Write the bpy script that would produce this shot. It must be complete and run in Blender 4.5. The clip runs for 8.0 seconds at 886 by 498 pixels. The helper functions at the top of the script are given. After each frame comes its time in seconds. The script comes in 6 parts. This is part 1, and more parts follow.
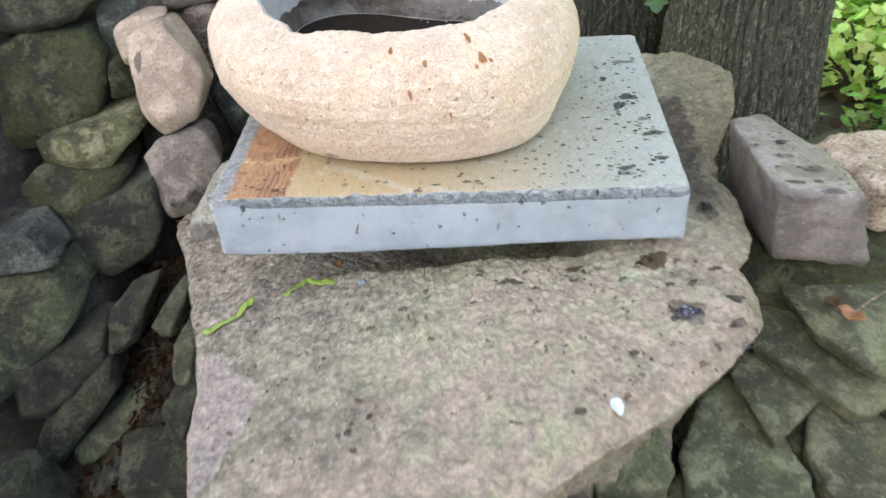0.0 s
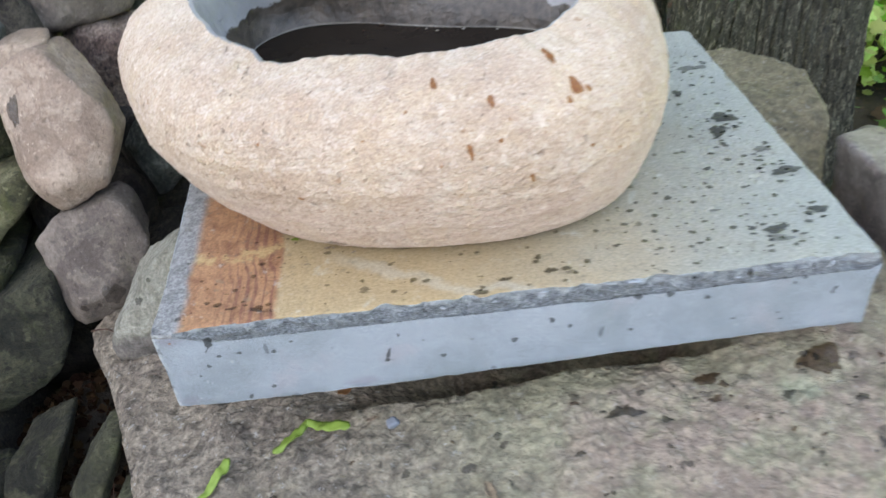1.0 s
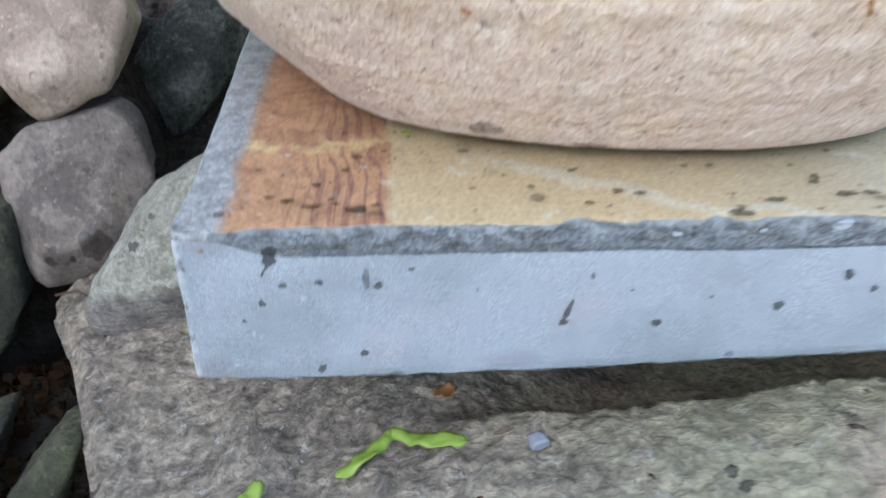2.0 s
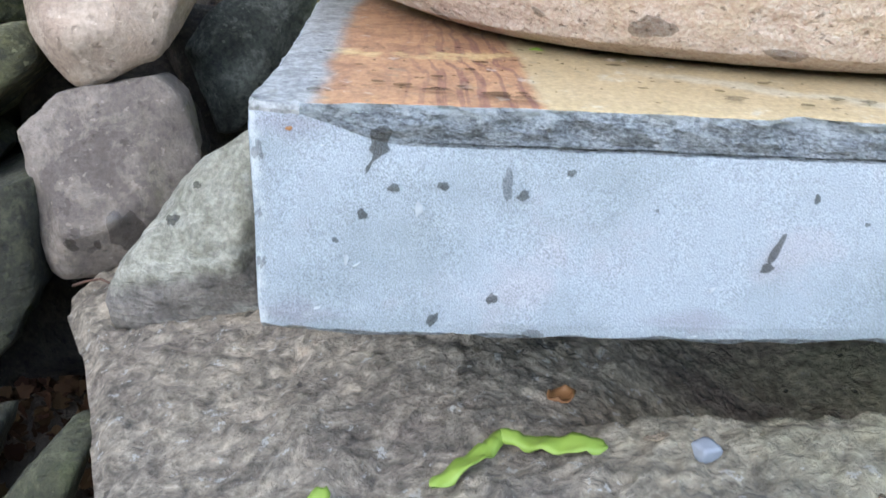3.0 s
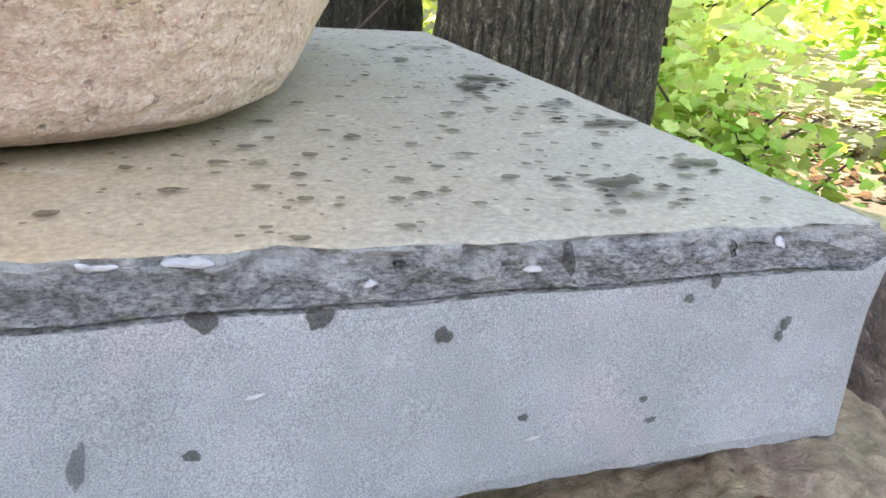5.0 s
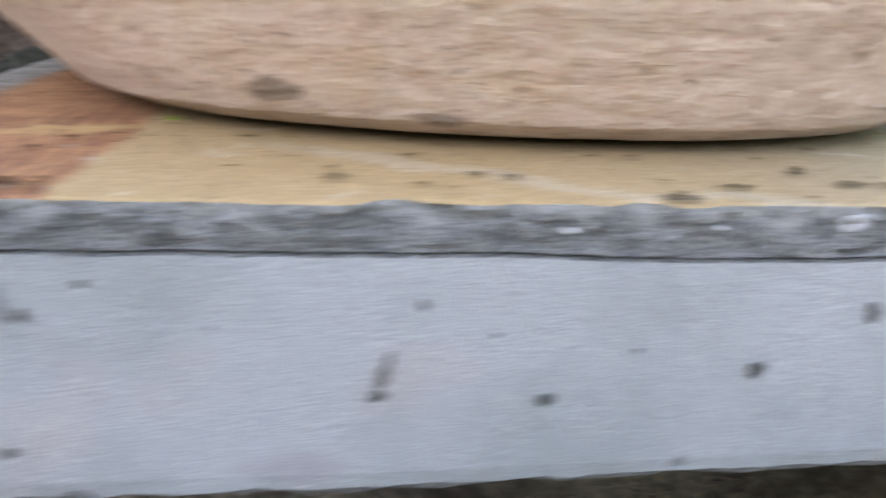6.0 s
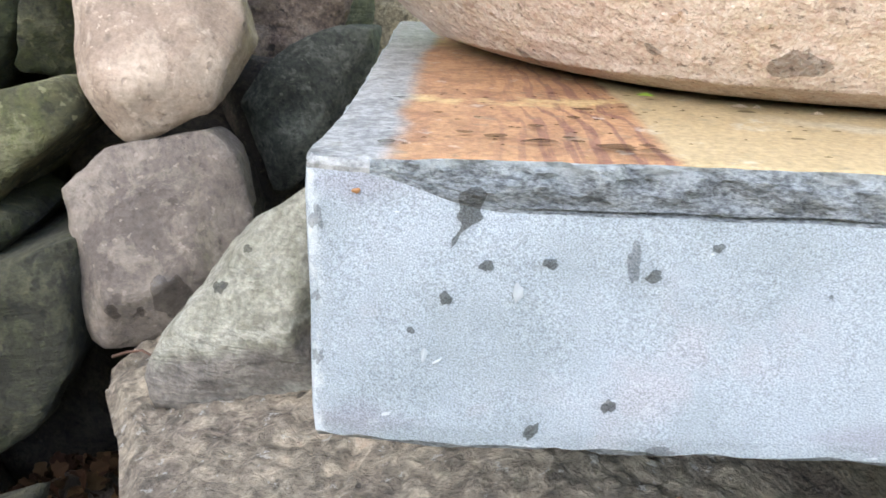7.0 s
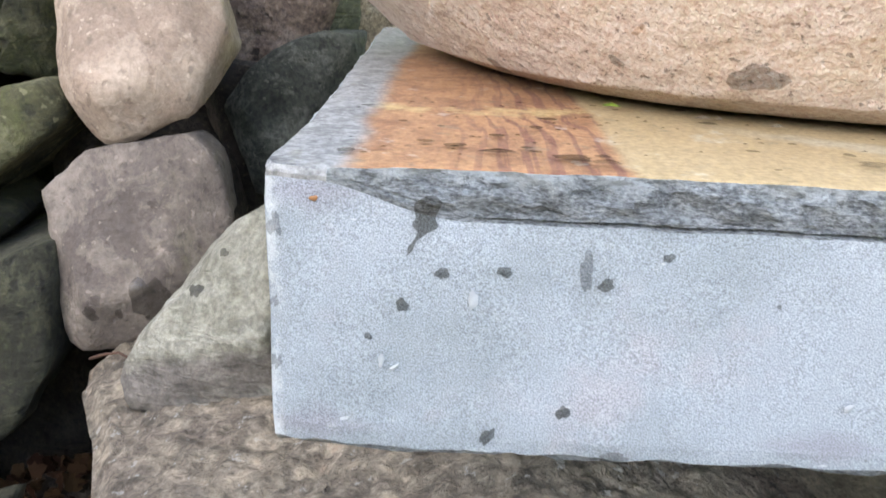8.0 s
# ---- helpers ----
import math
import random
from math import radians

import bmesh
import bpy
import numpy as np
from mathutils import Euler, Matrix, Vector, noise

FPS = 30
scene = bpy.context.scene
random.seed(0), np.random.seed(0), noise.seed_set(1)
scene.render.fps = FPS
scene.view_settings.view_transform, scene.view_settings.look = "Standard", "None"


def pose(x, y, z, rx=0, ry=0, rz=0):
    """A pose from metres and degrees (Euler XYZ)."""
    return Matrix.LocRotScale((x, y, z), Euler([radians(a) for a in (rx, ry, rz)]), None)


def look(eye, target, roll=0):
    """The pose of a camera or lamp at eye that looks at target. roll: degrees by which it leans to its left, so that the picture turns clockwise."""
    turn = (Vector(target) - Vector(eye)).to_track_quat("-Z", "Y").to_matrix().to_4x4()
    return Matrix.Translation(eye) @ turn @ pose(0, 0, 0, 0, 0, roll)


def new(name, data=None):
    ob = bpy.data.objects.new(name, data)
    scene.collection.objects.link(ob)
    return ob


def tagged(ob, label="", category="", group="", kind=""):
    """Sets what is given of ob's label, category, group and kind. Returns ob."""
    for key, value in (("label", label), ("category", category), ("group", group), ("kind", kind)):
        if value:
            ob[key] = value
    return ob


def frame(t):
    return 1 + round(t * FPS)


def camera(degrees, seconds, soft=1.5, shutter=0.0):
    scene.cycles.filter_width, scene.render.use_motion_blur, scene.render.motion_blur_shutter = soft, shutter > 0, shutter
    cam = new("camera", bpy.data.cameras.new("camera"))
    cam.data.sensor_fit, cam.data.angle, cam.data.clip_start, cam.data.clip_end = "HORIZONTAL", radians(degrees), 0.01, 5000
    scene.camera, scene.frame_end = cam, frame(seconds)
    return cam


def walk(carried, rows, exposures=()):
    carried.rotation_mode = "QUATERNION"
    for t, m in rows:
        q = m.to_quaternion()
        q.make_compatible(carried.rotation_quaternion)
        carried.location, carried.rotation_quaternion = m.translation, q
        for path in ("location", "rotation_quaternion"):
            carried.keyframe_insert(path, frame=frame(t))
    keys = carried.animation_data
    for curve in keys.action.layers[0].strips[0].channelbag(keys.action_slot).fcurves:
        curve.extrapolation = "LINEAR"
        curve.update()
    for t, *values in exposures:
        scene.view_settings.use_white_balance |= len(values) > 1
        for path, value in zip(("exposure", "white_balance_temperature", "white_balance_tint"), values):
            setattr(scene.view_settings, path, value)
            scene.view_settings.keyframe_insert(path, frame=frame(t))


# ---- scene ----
cam = camera(59.0, 8.0, shutter=0.4)
PATH = [
    (0, (0.079, 0.144, 1.026), (-0.117, 1.732, -0.175), -5.5),
    (0.5, (0.03, 0.291, 0.985), (-0.09, 1.877, -0.228), -5.0),
    (0.8, (-0.015, 0.368, 0.963), (-0.037, 1.960, -0.248), -6.0),
    (1, (-0.048, 0.409, 0.944), (-0.02, 1.988, -0.283), -5.7),
    (1.3, (-0.095, 0.450, 0.901), (-0.038, 2.019, -0.337), -4.2),
    (1.5, (-0.119, 0.474, 0.864), (-0.041, 2.07, -0.339), -2.9),
    (2, (-0.149, 0.535, 0.754), (-0.04, 2.235, -0.294), 0.7),
    (2.2, (-0.161, 0.544, 0.713), (-0.053, 2.287, -0.262), 1.8),
    (2.75, (-0.186, 0.569, 0.660), (-0.105, 2.382, -0.186), 3.0),
    (3.3, (-0.187, 0.584, 0.666), (-0.127, 2.413, -0.14), 2.4),
    (3.5, (-0.181, 0.586, 0.669), (-0.118, 2.418, -0.13), 2.0),
    (3.7, (-0.156, 0.590, 0.669), (-0.089, 2.425, -0.104), 1.8),
    (4, (-0.088, 0.6, 0.668), (0.14, 2.444, -0.072), 2.5),
    (4.5, (0.05, 0.624, 0.671), (0.48, 2.432, -0.067), 3.1),
    (4.7, (0.079, 0.637, 0.669), (0.63, 2.41, -0.075), 4.4),
    (5.25, (0.078, 0.650, 0.664), (0.716, 2.425, -0.048), 4.4),
    (5.8, (-0.035, 0.636, 0.658), (0.312, 2.49, -0.008), 3.0),
    (6, (-0.088, 0.628, 0.656), (0.106, 2.505, -0.006), 2.2),
    (6.2, (-0.141, 0.62, 0.655), (-0.008, 2.508, 0.006), 2.4),
    (6.5, (-0.174, 0.621, 0.66), (-0.191, 2.492, -0.047), 1.5),
    (6.8, (-0.192, 0.623, 0.654), (-0.236, 2.486, -0.073), 1.8),
    (7, (-0.197, 0.624, 0.65), (-0.262, 2.498, -0.046), 1.6),
    (7.2, (-0.196, 0.625, 0.649), (-0.287, 2.501, -0.038), 1.5),
    (7.5, (-0.193, 0.625, 0.649), (-0.258, 2.503, -0.036), 2.0),
    (7.8, (-0.190, 0.624, 0.650), (-0.241, 2.514, -0.002), 2.3),
    (8, (-0.189, 0.622, 0.652), (-0.237, 2.499, -0.034), 2.3),
]
EXPOSURES = [(0, 3.17, 8600, 12), (0.35, 3.06, 8450, 11.7), (1, 2.90, 8050, 11), (2.2, 3.12, 7350, 9), (3.5, 3.54, 7900, 9), (4.7, 3.04, 8600, 19), (6, 2.92, 8700, 17), (6.5, 3.2, 8700, 10), (7, 3.62, 8700, 11), (7.5, 3.66, 8700, 13), (7.8, 3.66, 8700, 13), (8, 3.46, 8700, 13)]
walk(cam, [(t, look(eye, target, roll)) for t, eye, target, roll in PATH], EXPOSURES)

from mathutils.bvhtree import BVHTree

# ---- light ----
SUN_ELEVATION, SUN_AZIMUTH = 54.0, -140.0   # degrees; azimuth from +y towards +x
world = bpy.data.worlds.new("sky")
scene.world = world
world.use_nodes = True
wn = world.node_tree.nodes
sky = wn.new("ShaderNodeTexSky")
sky.sky_type, sky.sun_disc = "NISHITA", False
sky.sun_elevation, sky.sun_rotation = radians(SUN_ELEVATION), radians(SUN_AZIMUTH)
wn["Background"].inputs["Strength"].default_value = 0.14
world.node_tree.links.new(sky.outputs["Color"], wn["Background"].inputs["Color"])

sun = new("sun", bpy.data.lights.new("sun", "SUN"))
sun.data.energy, sun.data.angle, sun.data.color = 4.5, radians(0.5), (1.0, 0.95, 0.86)
to_sun = Vector((math.sin(radians(SUN_AZIMUTH)) * math.cos(radians(SUN_ELEVATION)), math.cos(radians(SUN_AZIMUTH)) * math.cos(radians(SUN_ELEVATION)), math.sin(radians(SUN_ELEVATION))))
sun.matrix_world = look(tuple(to_sun * 10), (0, 0, 0))


# ---- materials ----
class Nodes:
    """A node material with short calls to add and join nodes."""

    def __init__(self, name, rough=0.8):
        self.mat = bpy.data.materials.new(name)
        self.mat.use_nodes = True
        self.tree = self.mat.node_tree
        self.bsdf = self.tree.nodes["Principled BSDF"]
        self.bsdf.inputs["Roughness"].default_value = rough
        self.coord = self.tree.nodes.new("ShaderNodeTexCoord").outputs["Object"]

    def put(self, socket, value):
        if isinstance(value, bpy.types.NodeSocket):
            self.tree.links.new(value, socket)
        elif isinstance(value, (tuple, list)) and len(value) == 3 and socket.type == "RGBA":
            socket.default_value = (*value, 1)
        else:
            socket.default_value = value

    def noise(self, scale, detail=4, rough=0.55, vector=None, distort=0.0):
        n = self.tree.nodes.new("ShaderNodeTexNoise")
        self.put(n.inputs["Vector"], vector or self.coord)
        n.inputs["Scale"].default_value, n.inputs["Detail"].default_value = scale, detail
        n.inputs["Roughness"].default_value, n.inputs["Distortion"].default_value = rough, distort
        return n.outputs["Fac"]

    def scaled(self, x, y, z, turn=(0, 0, 0)):
        n = self.tree.nodes.new("ShaderNodeMapping")
        self.put(n.inputs["Vector"], self.coord)
        n.inputs["Scale"].default_value = (x, y, z)
        n.inputs["Rotation"].default_value = tuple(radians(a) for a in turn)
        return n.outputs["Vector"]

    def math(self, op, a, b=0.0, c=0.0, clamp=False):
        n = self.tree.nodes.new("ShaderNodeMath")
        n.operation, n.use_clamp = op, clamp
        for socket, value in zip(n.inputs, (a, b, c)):
            self.put(socket, value)
        return n.outputs[0]

    def band(self, value, low, high):
        """0 below low, 1 above high, smooth between."""
        n = self.tree.nodes.new("ShaderNodeMapRange")
        n.interpolation_type = "SMOOTHSTEP"
        self.put(n.inputs["Value"], value)
        n.inputs["From Min"].default_value, n.inputs["From Max"].default_value = low, high
        return n.outputs["Result"]

    def mix(self, fac, a, b, how="MIX"):
        n = self.tree.nodes.new("ShaderNodeMix")
        n.data_type, n.blend_type = "RGBA", how
        self.put(n.inputs[0], fac)
        self.put(n.inputs[6], a)
        self.put(n.inputs[7], b)
        return n.outputs[2]

    def axis(self, which):
        n = self.tree.nodes.new("ShaderNodeSeparateXYZ")
        self.put(n.inputs[0], self.coord)
        return n.outputs[which]

    def varied(self, color, value=0.25, hue=0.015):
        """Shift the colour a little from thing to thing."""
        info = self.tree.nodes.new("ShaderNodeObjectInfo").outputs["Random"]
        n = self.tree.nodes.new("ShaderNodeHueSaturation")
        self.put(n.inputs["Hue"], self.math("MULTIPLY_ADD", info, 2 * hue, 0.5 - hue))
        self.put(n.inputs["Value"], self.math("MULTIPLY_ADD", info, 2 * value, 1 - value))
        self.put(n.inputs["Color"], color)
        return n.outputs["Color"]

    def leafy(self, color, value=0.3, hue=0.03):
        """Shift the colour from leaf to leaf of one mesh."""
        info = self.tree.nodes.new("ShaderNodeNewGeometry").outputs["Random Per Island"]
        n = self.tree.nodes.new("ShaderNodeHueSaturation")
        self.put(n.inputs["Hue"], self.math("MULTIPLY_ADD", info, 2 * hue, 0.5 - hue))
        self.put(n.inputs["Value"], self.math("MULTIPLY_ADD", info, 2 * value, 1 - value))
        self.put(n.inputs["Color"], color)
        return n.outputs["Color"]

    def finish(self, color, height=None, depth=0.002, strength=1.0, rough=None):
        self.put(self.bsdf.inputs["Base Color"], color)
        if rough is not None:
            self.put(self.bsdf.inputs["Roughness"], rough)
        if height is not None:
            b = self.tree.nodes.new("ShaderNodeBump")
            b.inputs["Distance"].default_value, b.inputs["Strength"].default_value = depth, strength
            self.put(b.inputs["Height"], height)
            self.tree.links.new(b.outputs["Normal"], self.bsdf.inputs["Normal"])
        return self.mat


def stone_material(name, base, dark, light, lichen=None, lichen_from=0.55, grain=260, depth=0.010, layers=None, value=0.22, speck=1.0):
    n = Nodes(name, 0.88)
    broad, middle = n.noise(9, 5, 0.6), n.noise(38, 8, 0.72, distort=0.4)
    color = n.mix(n.band(broad, 0.38, 0.62), dark, base)
    color = n.mix(n.math("MULTIPLY", n.band(middle, 0.50, 0.62), 0.7), color, light)
    color = n.mix(n.math("MULTIPLY", n.band(n.noise(19, 9, 0.72, distort=0.7), 0.51, 0.56), 0.55), color, light)
    color = n.mix(n.math("MULTIPLY", n.math("SUBTRACT", 1.0, n.band(middle, 0.36, 0.45)), 0.7 * speck), color, tuple(0.55 * c for c in dark))
    if lichen:
        color = n.mix(n.math("MULTIPLY", n.band(n.noise(8, 8, 0.7, distort=0.5), lichen_from, lichen_from + 0.10), 0.85), color, lichen)
    fine = n.noise(grain, 5, 0.75)
    color = n.mix(0.7 * speck, color, n.mix(n.band(fine, 0.32, 0.68), (0.16, 0.16, 0.16), (0.84, 0.84, 0.84)), "OVERLAY")
    pits = n.band(n.noise(grain * 0.5, 2, 0.5), 0.30, 0.36)
    color = n.mix(n.math("MULTIPLY", n.math("SUBTRACT", 1.0, pits), 0.65 * speck), color, tuple(0.3 * c for c in dark))
    flecks = n.band(n.noise(grain * 0.8, 2, 0.5), 0.67, 0.71)
    color = n.mix(n.math("MULTIPLY", flecks, 0.4), color, tuple(min(1, 1.6 * c) for c in light))
    height = n.math("ADD", n.math("MULTIPLY", fine, 0.3), n.math("MULTIPLY", middle, 1.0))
    height = n.math("ADD", height, n.math("MULTIPLY", pits, 0.08))
    if layers:
        height = n.math("ADD", height, n.math("MULTIPLY", n.noise(1, 6, 0.65, n.scaled(*layers), 0.5), 0.9))
    return n.finish(n.varied(color, value), height, depth)


def boulder_material():
    """Weathered grey-brown stone: yellowish lichen in slanting veins, raw pinkish patches, dark pits."""
    n = Nodes("boulder_stone", 0.9)
    x, y = n.axis(0), n.axis(1)
    broad = n.noise(6.5, 5, 0.6, distort=0.4)
    color = n.mix(n.band(n.noise(17, 7, 0.68, distort=0.6), 0.36, 0.62), (0.170, 0.140, 0.104), (0.395, 0.335, 0.250))
    # yellowish lichen over the middle, in veins that run aslant
    veins = n.noise(1.0, 7, 0.68, n.scaled(13, 30, 20, (0, 0, 32)), 1.1)
    middle = n.math("MULTIPLY", n.band(n.math("ADD", x, n.math("MULTIPLY", broad, 0.25)), 0.01, 0.16), n.math("SUBTRACT", 1.0, n.band(n.math("ADD", x, n.math("MULTIPLY", broad, 0.3)), 0.30, 0.46)))
    lichen = n.math("MULTIPLY", n.band(n.math("ADD", n.math("MULTIPLY", veins, 0.6), n.math("MULTIPLY", broad, 0.4)), 0.38, 0.51), n.math("MULTIPLY_ADD", middle, 0.85, 0.20))
    color = n.mix(lichen, color, n.mix(n.noise(60, 6, 0.7), (0.325, 0.300, 0.185), (0.52, 0.482, 0.335)))
    # raw pinkish stone towards the front edge, and on the low broken facet at the corner
    raw = n.math("ADD", n.math("SUBTRACT", n.math("MULTIPLY", x, 0.9), y), n.math("MULTIPLY", n.math("SUBTRACT", n.noise(10, 6, 0.65), 0.5), 0.45))
    raw = n.math("MULTIPLY", n.band(raw, 0.08, 0.26), n.math("MULTIPLY_ADD", n.band(n.noise(19, 6, 0.64), 0.40, 0.56), 0.70, 0.15))
    color = n.mix(raw, color, n.mix(n.noise(45, 6, 0.7), (0.375, 0.270, 0.215), (0.49, 0.375, 0.305)))
    far = n.math("POWER", n.math("ADD", n.math("POWER", n.math("ADD", x, 0.28), 2.0), n.math("POWER", n.math("ADD", y, 0.25), 2.0)), 0.5)
    far = n.math("ADD", far, n.math("MULTIPLY", n.math("SUBTRACT", n.noise(22, 4, 0.6), 0.5), 0.05))
    color = n.mix(n.math("MULTIPLY", n.math("SUBTRACT", 1.0, n.band(far, 0.107, 0.113)), 0.85), color, n.mix(n.noise(30, 6, 0.7), (0.36, 0.275, 0.245), (0.50, 0.405, 0.355)))
    # one round patch of pale mint lichen
    spot = n.math("POWER", n.math("ADD", n.math("POWER", n.math("SUBTRACT", x, 0.186), 2.0), n.math("POWER", n.math("ADD", y, 0.104), 2.0)), 0.5)
    spot = n.math("ADD", spot, n.math("MULTIPLY", n.math("SUBTRACT", n.noise(80, 5, 0.65), 0.5), 0.016))
    color = n.mix(n.math("MULTIPLY", n.math("SUBTRACT", 1.0, n.band(spot, 0.007, 0.017)), 0.6), color, (0.42, 0.45, 0.31))
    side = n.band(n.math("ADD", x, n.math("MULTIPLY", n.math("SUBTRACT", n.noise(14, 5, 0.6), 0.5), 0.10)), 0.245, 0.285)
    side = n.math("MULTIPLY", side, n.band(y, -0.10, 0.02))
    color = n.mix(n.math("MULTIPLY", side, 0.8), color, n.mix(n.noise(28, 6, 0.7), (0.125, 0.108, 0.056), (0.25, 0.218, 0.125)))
    # a long brown stain where water runs off beside the slab
    ragged = n.math("MULTIPLY", n.math("SUBTRACT", n.noise(26, 6, 0.68), 0.5), 0.09)
    run = n.math("SUBTRACT", 1.0, n.band(n.math("ABSOLUTE", n.math("SUBTRACT", n.math("ADD", x, ragged), 0.262)), 0.026, 0.036))
    run = n.math("MULTIPLY", run, n.math("MULTIPLY", n.band(n.math("ADD", y, ragged), -0.02, 0.03), n.math("SUBTRACT", 1.0, n.band(n.math("ADD", y, ragged), 0.225, 0.255))))
    color = n.mix(n.math("MULTIPLY", run, 0.75), color, (0.062, 0.043, 0.032))
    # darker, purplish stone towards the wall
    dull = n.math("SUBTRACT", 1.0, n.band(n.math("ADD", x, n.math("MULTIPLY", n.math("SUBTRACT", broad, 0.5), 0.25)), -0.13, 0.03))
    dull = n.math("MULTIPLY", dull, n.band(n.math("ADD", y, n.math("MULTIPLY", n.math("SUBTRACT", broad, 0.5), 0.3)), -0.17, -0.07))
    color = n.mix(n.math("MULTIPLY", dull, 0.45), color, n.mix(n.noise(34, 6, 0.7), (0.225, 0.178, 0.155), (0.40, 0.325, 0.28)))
    # a crust of small knobs and hollows
    crust = n.noise(1.0, 7, 0.68, n.scaled(112, 138, 140, (0, 0, 18)), 0.7)
    color = n.mix(n.math("MULTIPLY_ADD", dull, 0.35, 0.28), color, n.mix(n.band(crust, 0.36, 0.62), (0.24, 0.24, 0.24), (0.76, 0.75, 0.73)), "OVERLAY")
    blot = n.noise(66, 9, 0.76, distort=0.4)
    color = n.mix(n.math("MULTIPLY_ADD", dull, 0.42, 0.36), color, n.mix(n.band(blot, 0.36, 0.62), (0.22, 0.215, 0.21), (0.75, 0.74, 0.72)), "OVERLAY")
    fine = n.noise(170, 5, 0.7)
    color = n.mix(0.35, color, n.mix(n.band(fine, 0.32, 0.68), (0.2, 0.2, 0.2), (0.8, 0.8, 0.8)), "OVERLAY")
    holes = n.band(n.noise(62, 3, 0.5), 0.285, 0.32)
    color = n.mix(n.math("MULTIPLY", n.math("SUBTRACT", 1.0, holes), 0.75), color, (0.05, 0.04, 0.033))
    flecks = n.band(n.noise(135, 6, 0.7), 0.60, 0.65)
    near = n.math("MULTIPLY_ADD", n.math("SUBTRACT", 1.0, n.band(x, -0.12, 0.02)), 0.4, 0.3)
    color = n.mix(n.math("MULTIPLY", flecks, near), color, (0.62, 0.59, 0.53))
    height = n.math("ADD", n.math("MULTIPLY", fine, 0.25), blot)
    height = n.math("ADD", height, n.math("MULTIPLY", veins, 0.15))
    height = n.math("ADD", height, n.math("MULTIPLY", crust, 1.0))
    height = n.math("ADD", height, n.math("MULTIPLY", holes, 0.3))
    return n.finish(color, height, 0.009)


def bowl_material():
    """Coarse sandstone, cream above, pinkish and lightened for bounced light towards its foot, with pits and
    rust-coloured specks.
    """
    n = Nodes("cream_sandstone", 0.92)
    foot = n.math("ADD", n.axis(2), n.math("MULTIPLY", n.math("SUBTRACT", n.noise(16, 5, 0.6), 0.5), 0.05))
    foot = n.math("SUBTRACT", 1.0, n.band(foot, 0.020, 0.085))
    color = n.mix(n.band(n.noise(13, 5, 0.62), 0.35, 0.65), (0.625, 0.482, 0.362), (0.53, 0.39, 0.287))
    # the foot's pink is also raised in colour to stand for bounced light
    color = n.mix(n.math("MULTIPLY", foot, 0.85), color, n.mix(n.noise(30, 5, 0.65), (0.66, 0.505, 0.425), (0.78, 0.64, 0.555)))
    color = n.mix(n.math("MULTIPLY", n.band(n.noise(44, 8, 0.7), 0.45, 0.64), 0.4), color, (0.70, 0.595, 0.485))
    color = n.mix(n.math("MULTIPLY", n.band(n.noise(30, 7, 0.68, distort=0.5), 0.50, 0.62), 0.35), color, (0.62, 0.46, 0.30))
    clots = n.noise(150, 5, 0.7)
    color = n.mix(n.math("MULTIPLY", n.band(clots, 0.53, 0.64), 0.42), color, (0.80, 0.69, 0.59))
    stains = n.noise(21, 8, 0.7, distort=0.8)
    color = n.mix(n.math("MULTIPLY", n.math("SUBTRACT", 1.0, n.band(stains, 0.38, 0.48)), 0.28), color, (0.47, 0.31, 0.215))
    color = n.mix(n.math("MULTIPLY", n.math("SUBTRACT", 1.0, n.band(clots, 0.36, 0.46)), 0.42), color, (0.42, 0.29, 0.21))
    grains = n.noise(620, 5, 0.78)
    color = n.mix(0.48, color, n.mix(n.band(grains, 0.32, 0.68), (0.22, 0.22, 0.22), (0.78, 0.78, 0.78)), "OVERLAY")
    pocks = n.band(n.noise(230, 5, 0.65), 0.30, 0.37)
    color = n.mix(n.math("MULTIPLY", n.math("SUBTRACT", 1.0, pocks), 0.6), color, (0.24, 0.155, 0.115))
    pits = n.band(n.noise(430, 3, 0.6), 0.27, 0.36)
    color = n.mix(n.math("MULTIPLY", n.math("SUBTRACT", 1.0, pits), 0.4), color, (0.28, 0.20, 0.15))
    dents = n.band(n.noise(120, 5, 0.6), 0.26, 0.34)
    color = n.mix(n.math("MULTIPLY", n.math("SUBTRACT", 1.0, dents), 0.4), color, (0.30, 0.20, 0.15))
    specks = n.band(n.noise(95, 2, 0.45), 0.735, 0.76)
    color = n.mix(n.math("MULTIPLY", specks, 0.7), color, (0.36, 0.20, 0.11))
    height = n.math("ADD", n.math("MULTIPLY", grains, 0.35), n.math("MULTIPLY", n.noise(270, 5, 0.64), 1.1))
    height = n.math("ADD", height, n.math("MULTIPLY", n.noise(70, 4, 0.6), 0.7))
    height = n.math("ADD", height, n.math("MULTIPLY", pits, 0.25))
    height = n.math("ADD", height, n.math("ADD", n.math("MULTIPLY", pocks, 0.5), n.math("MULTIPLY", dents, 0.6)))
    return n.finish(color, height, 0.0028)


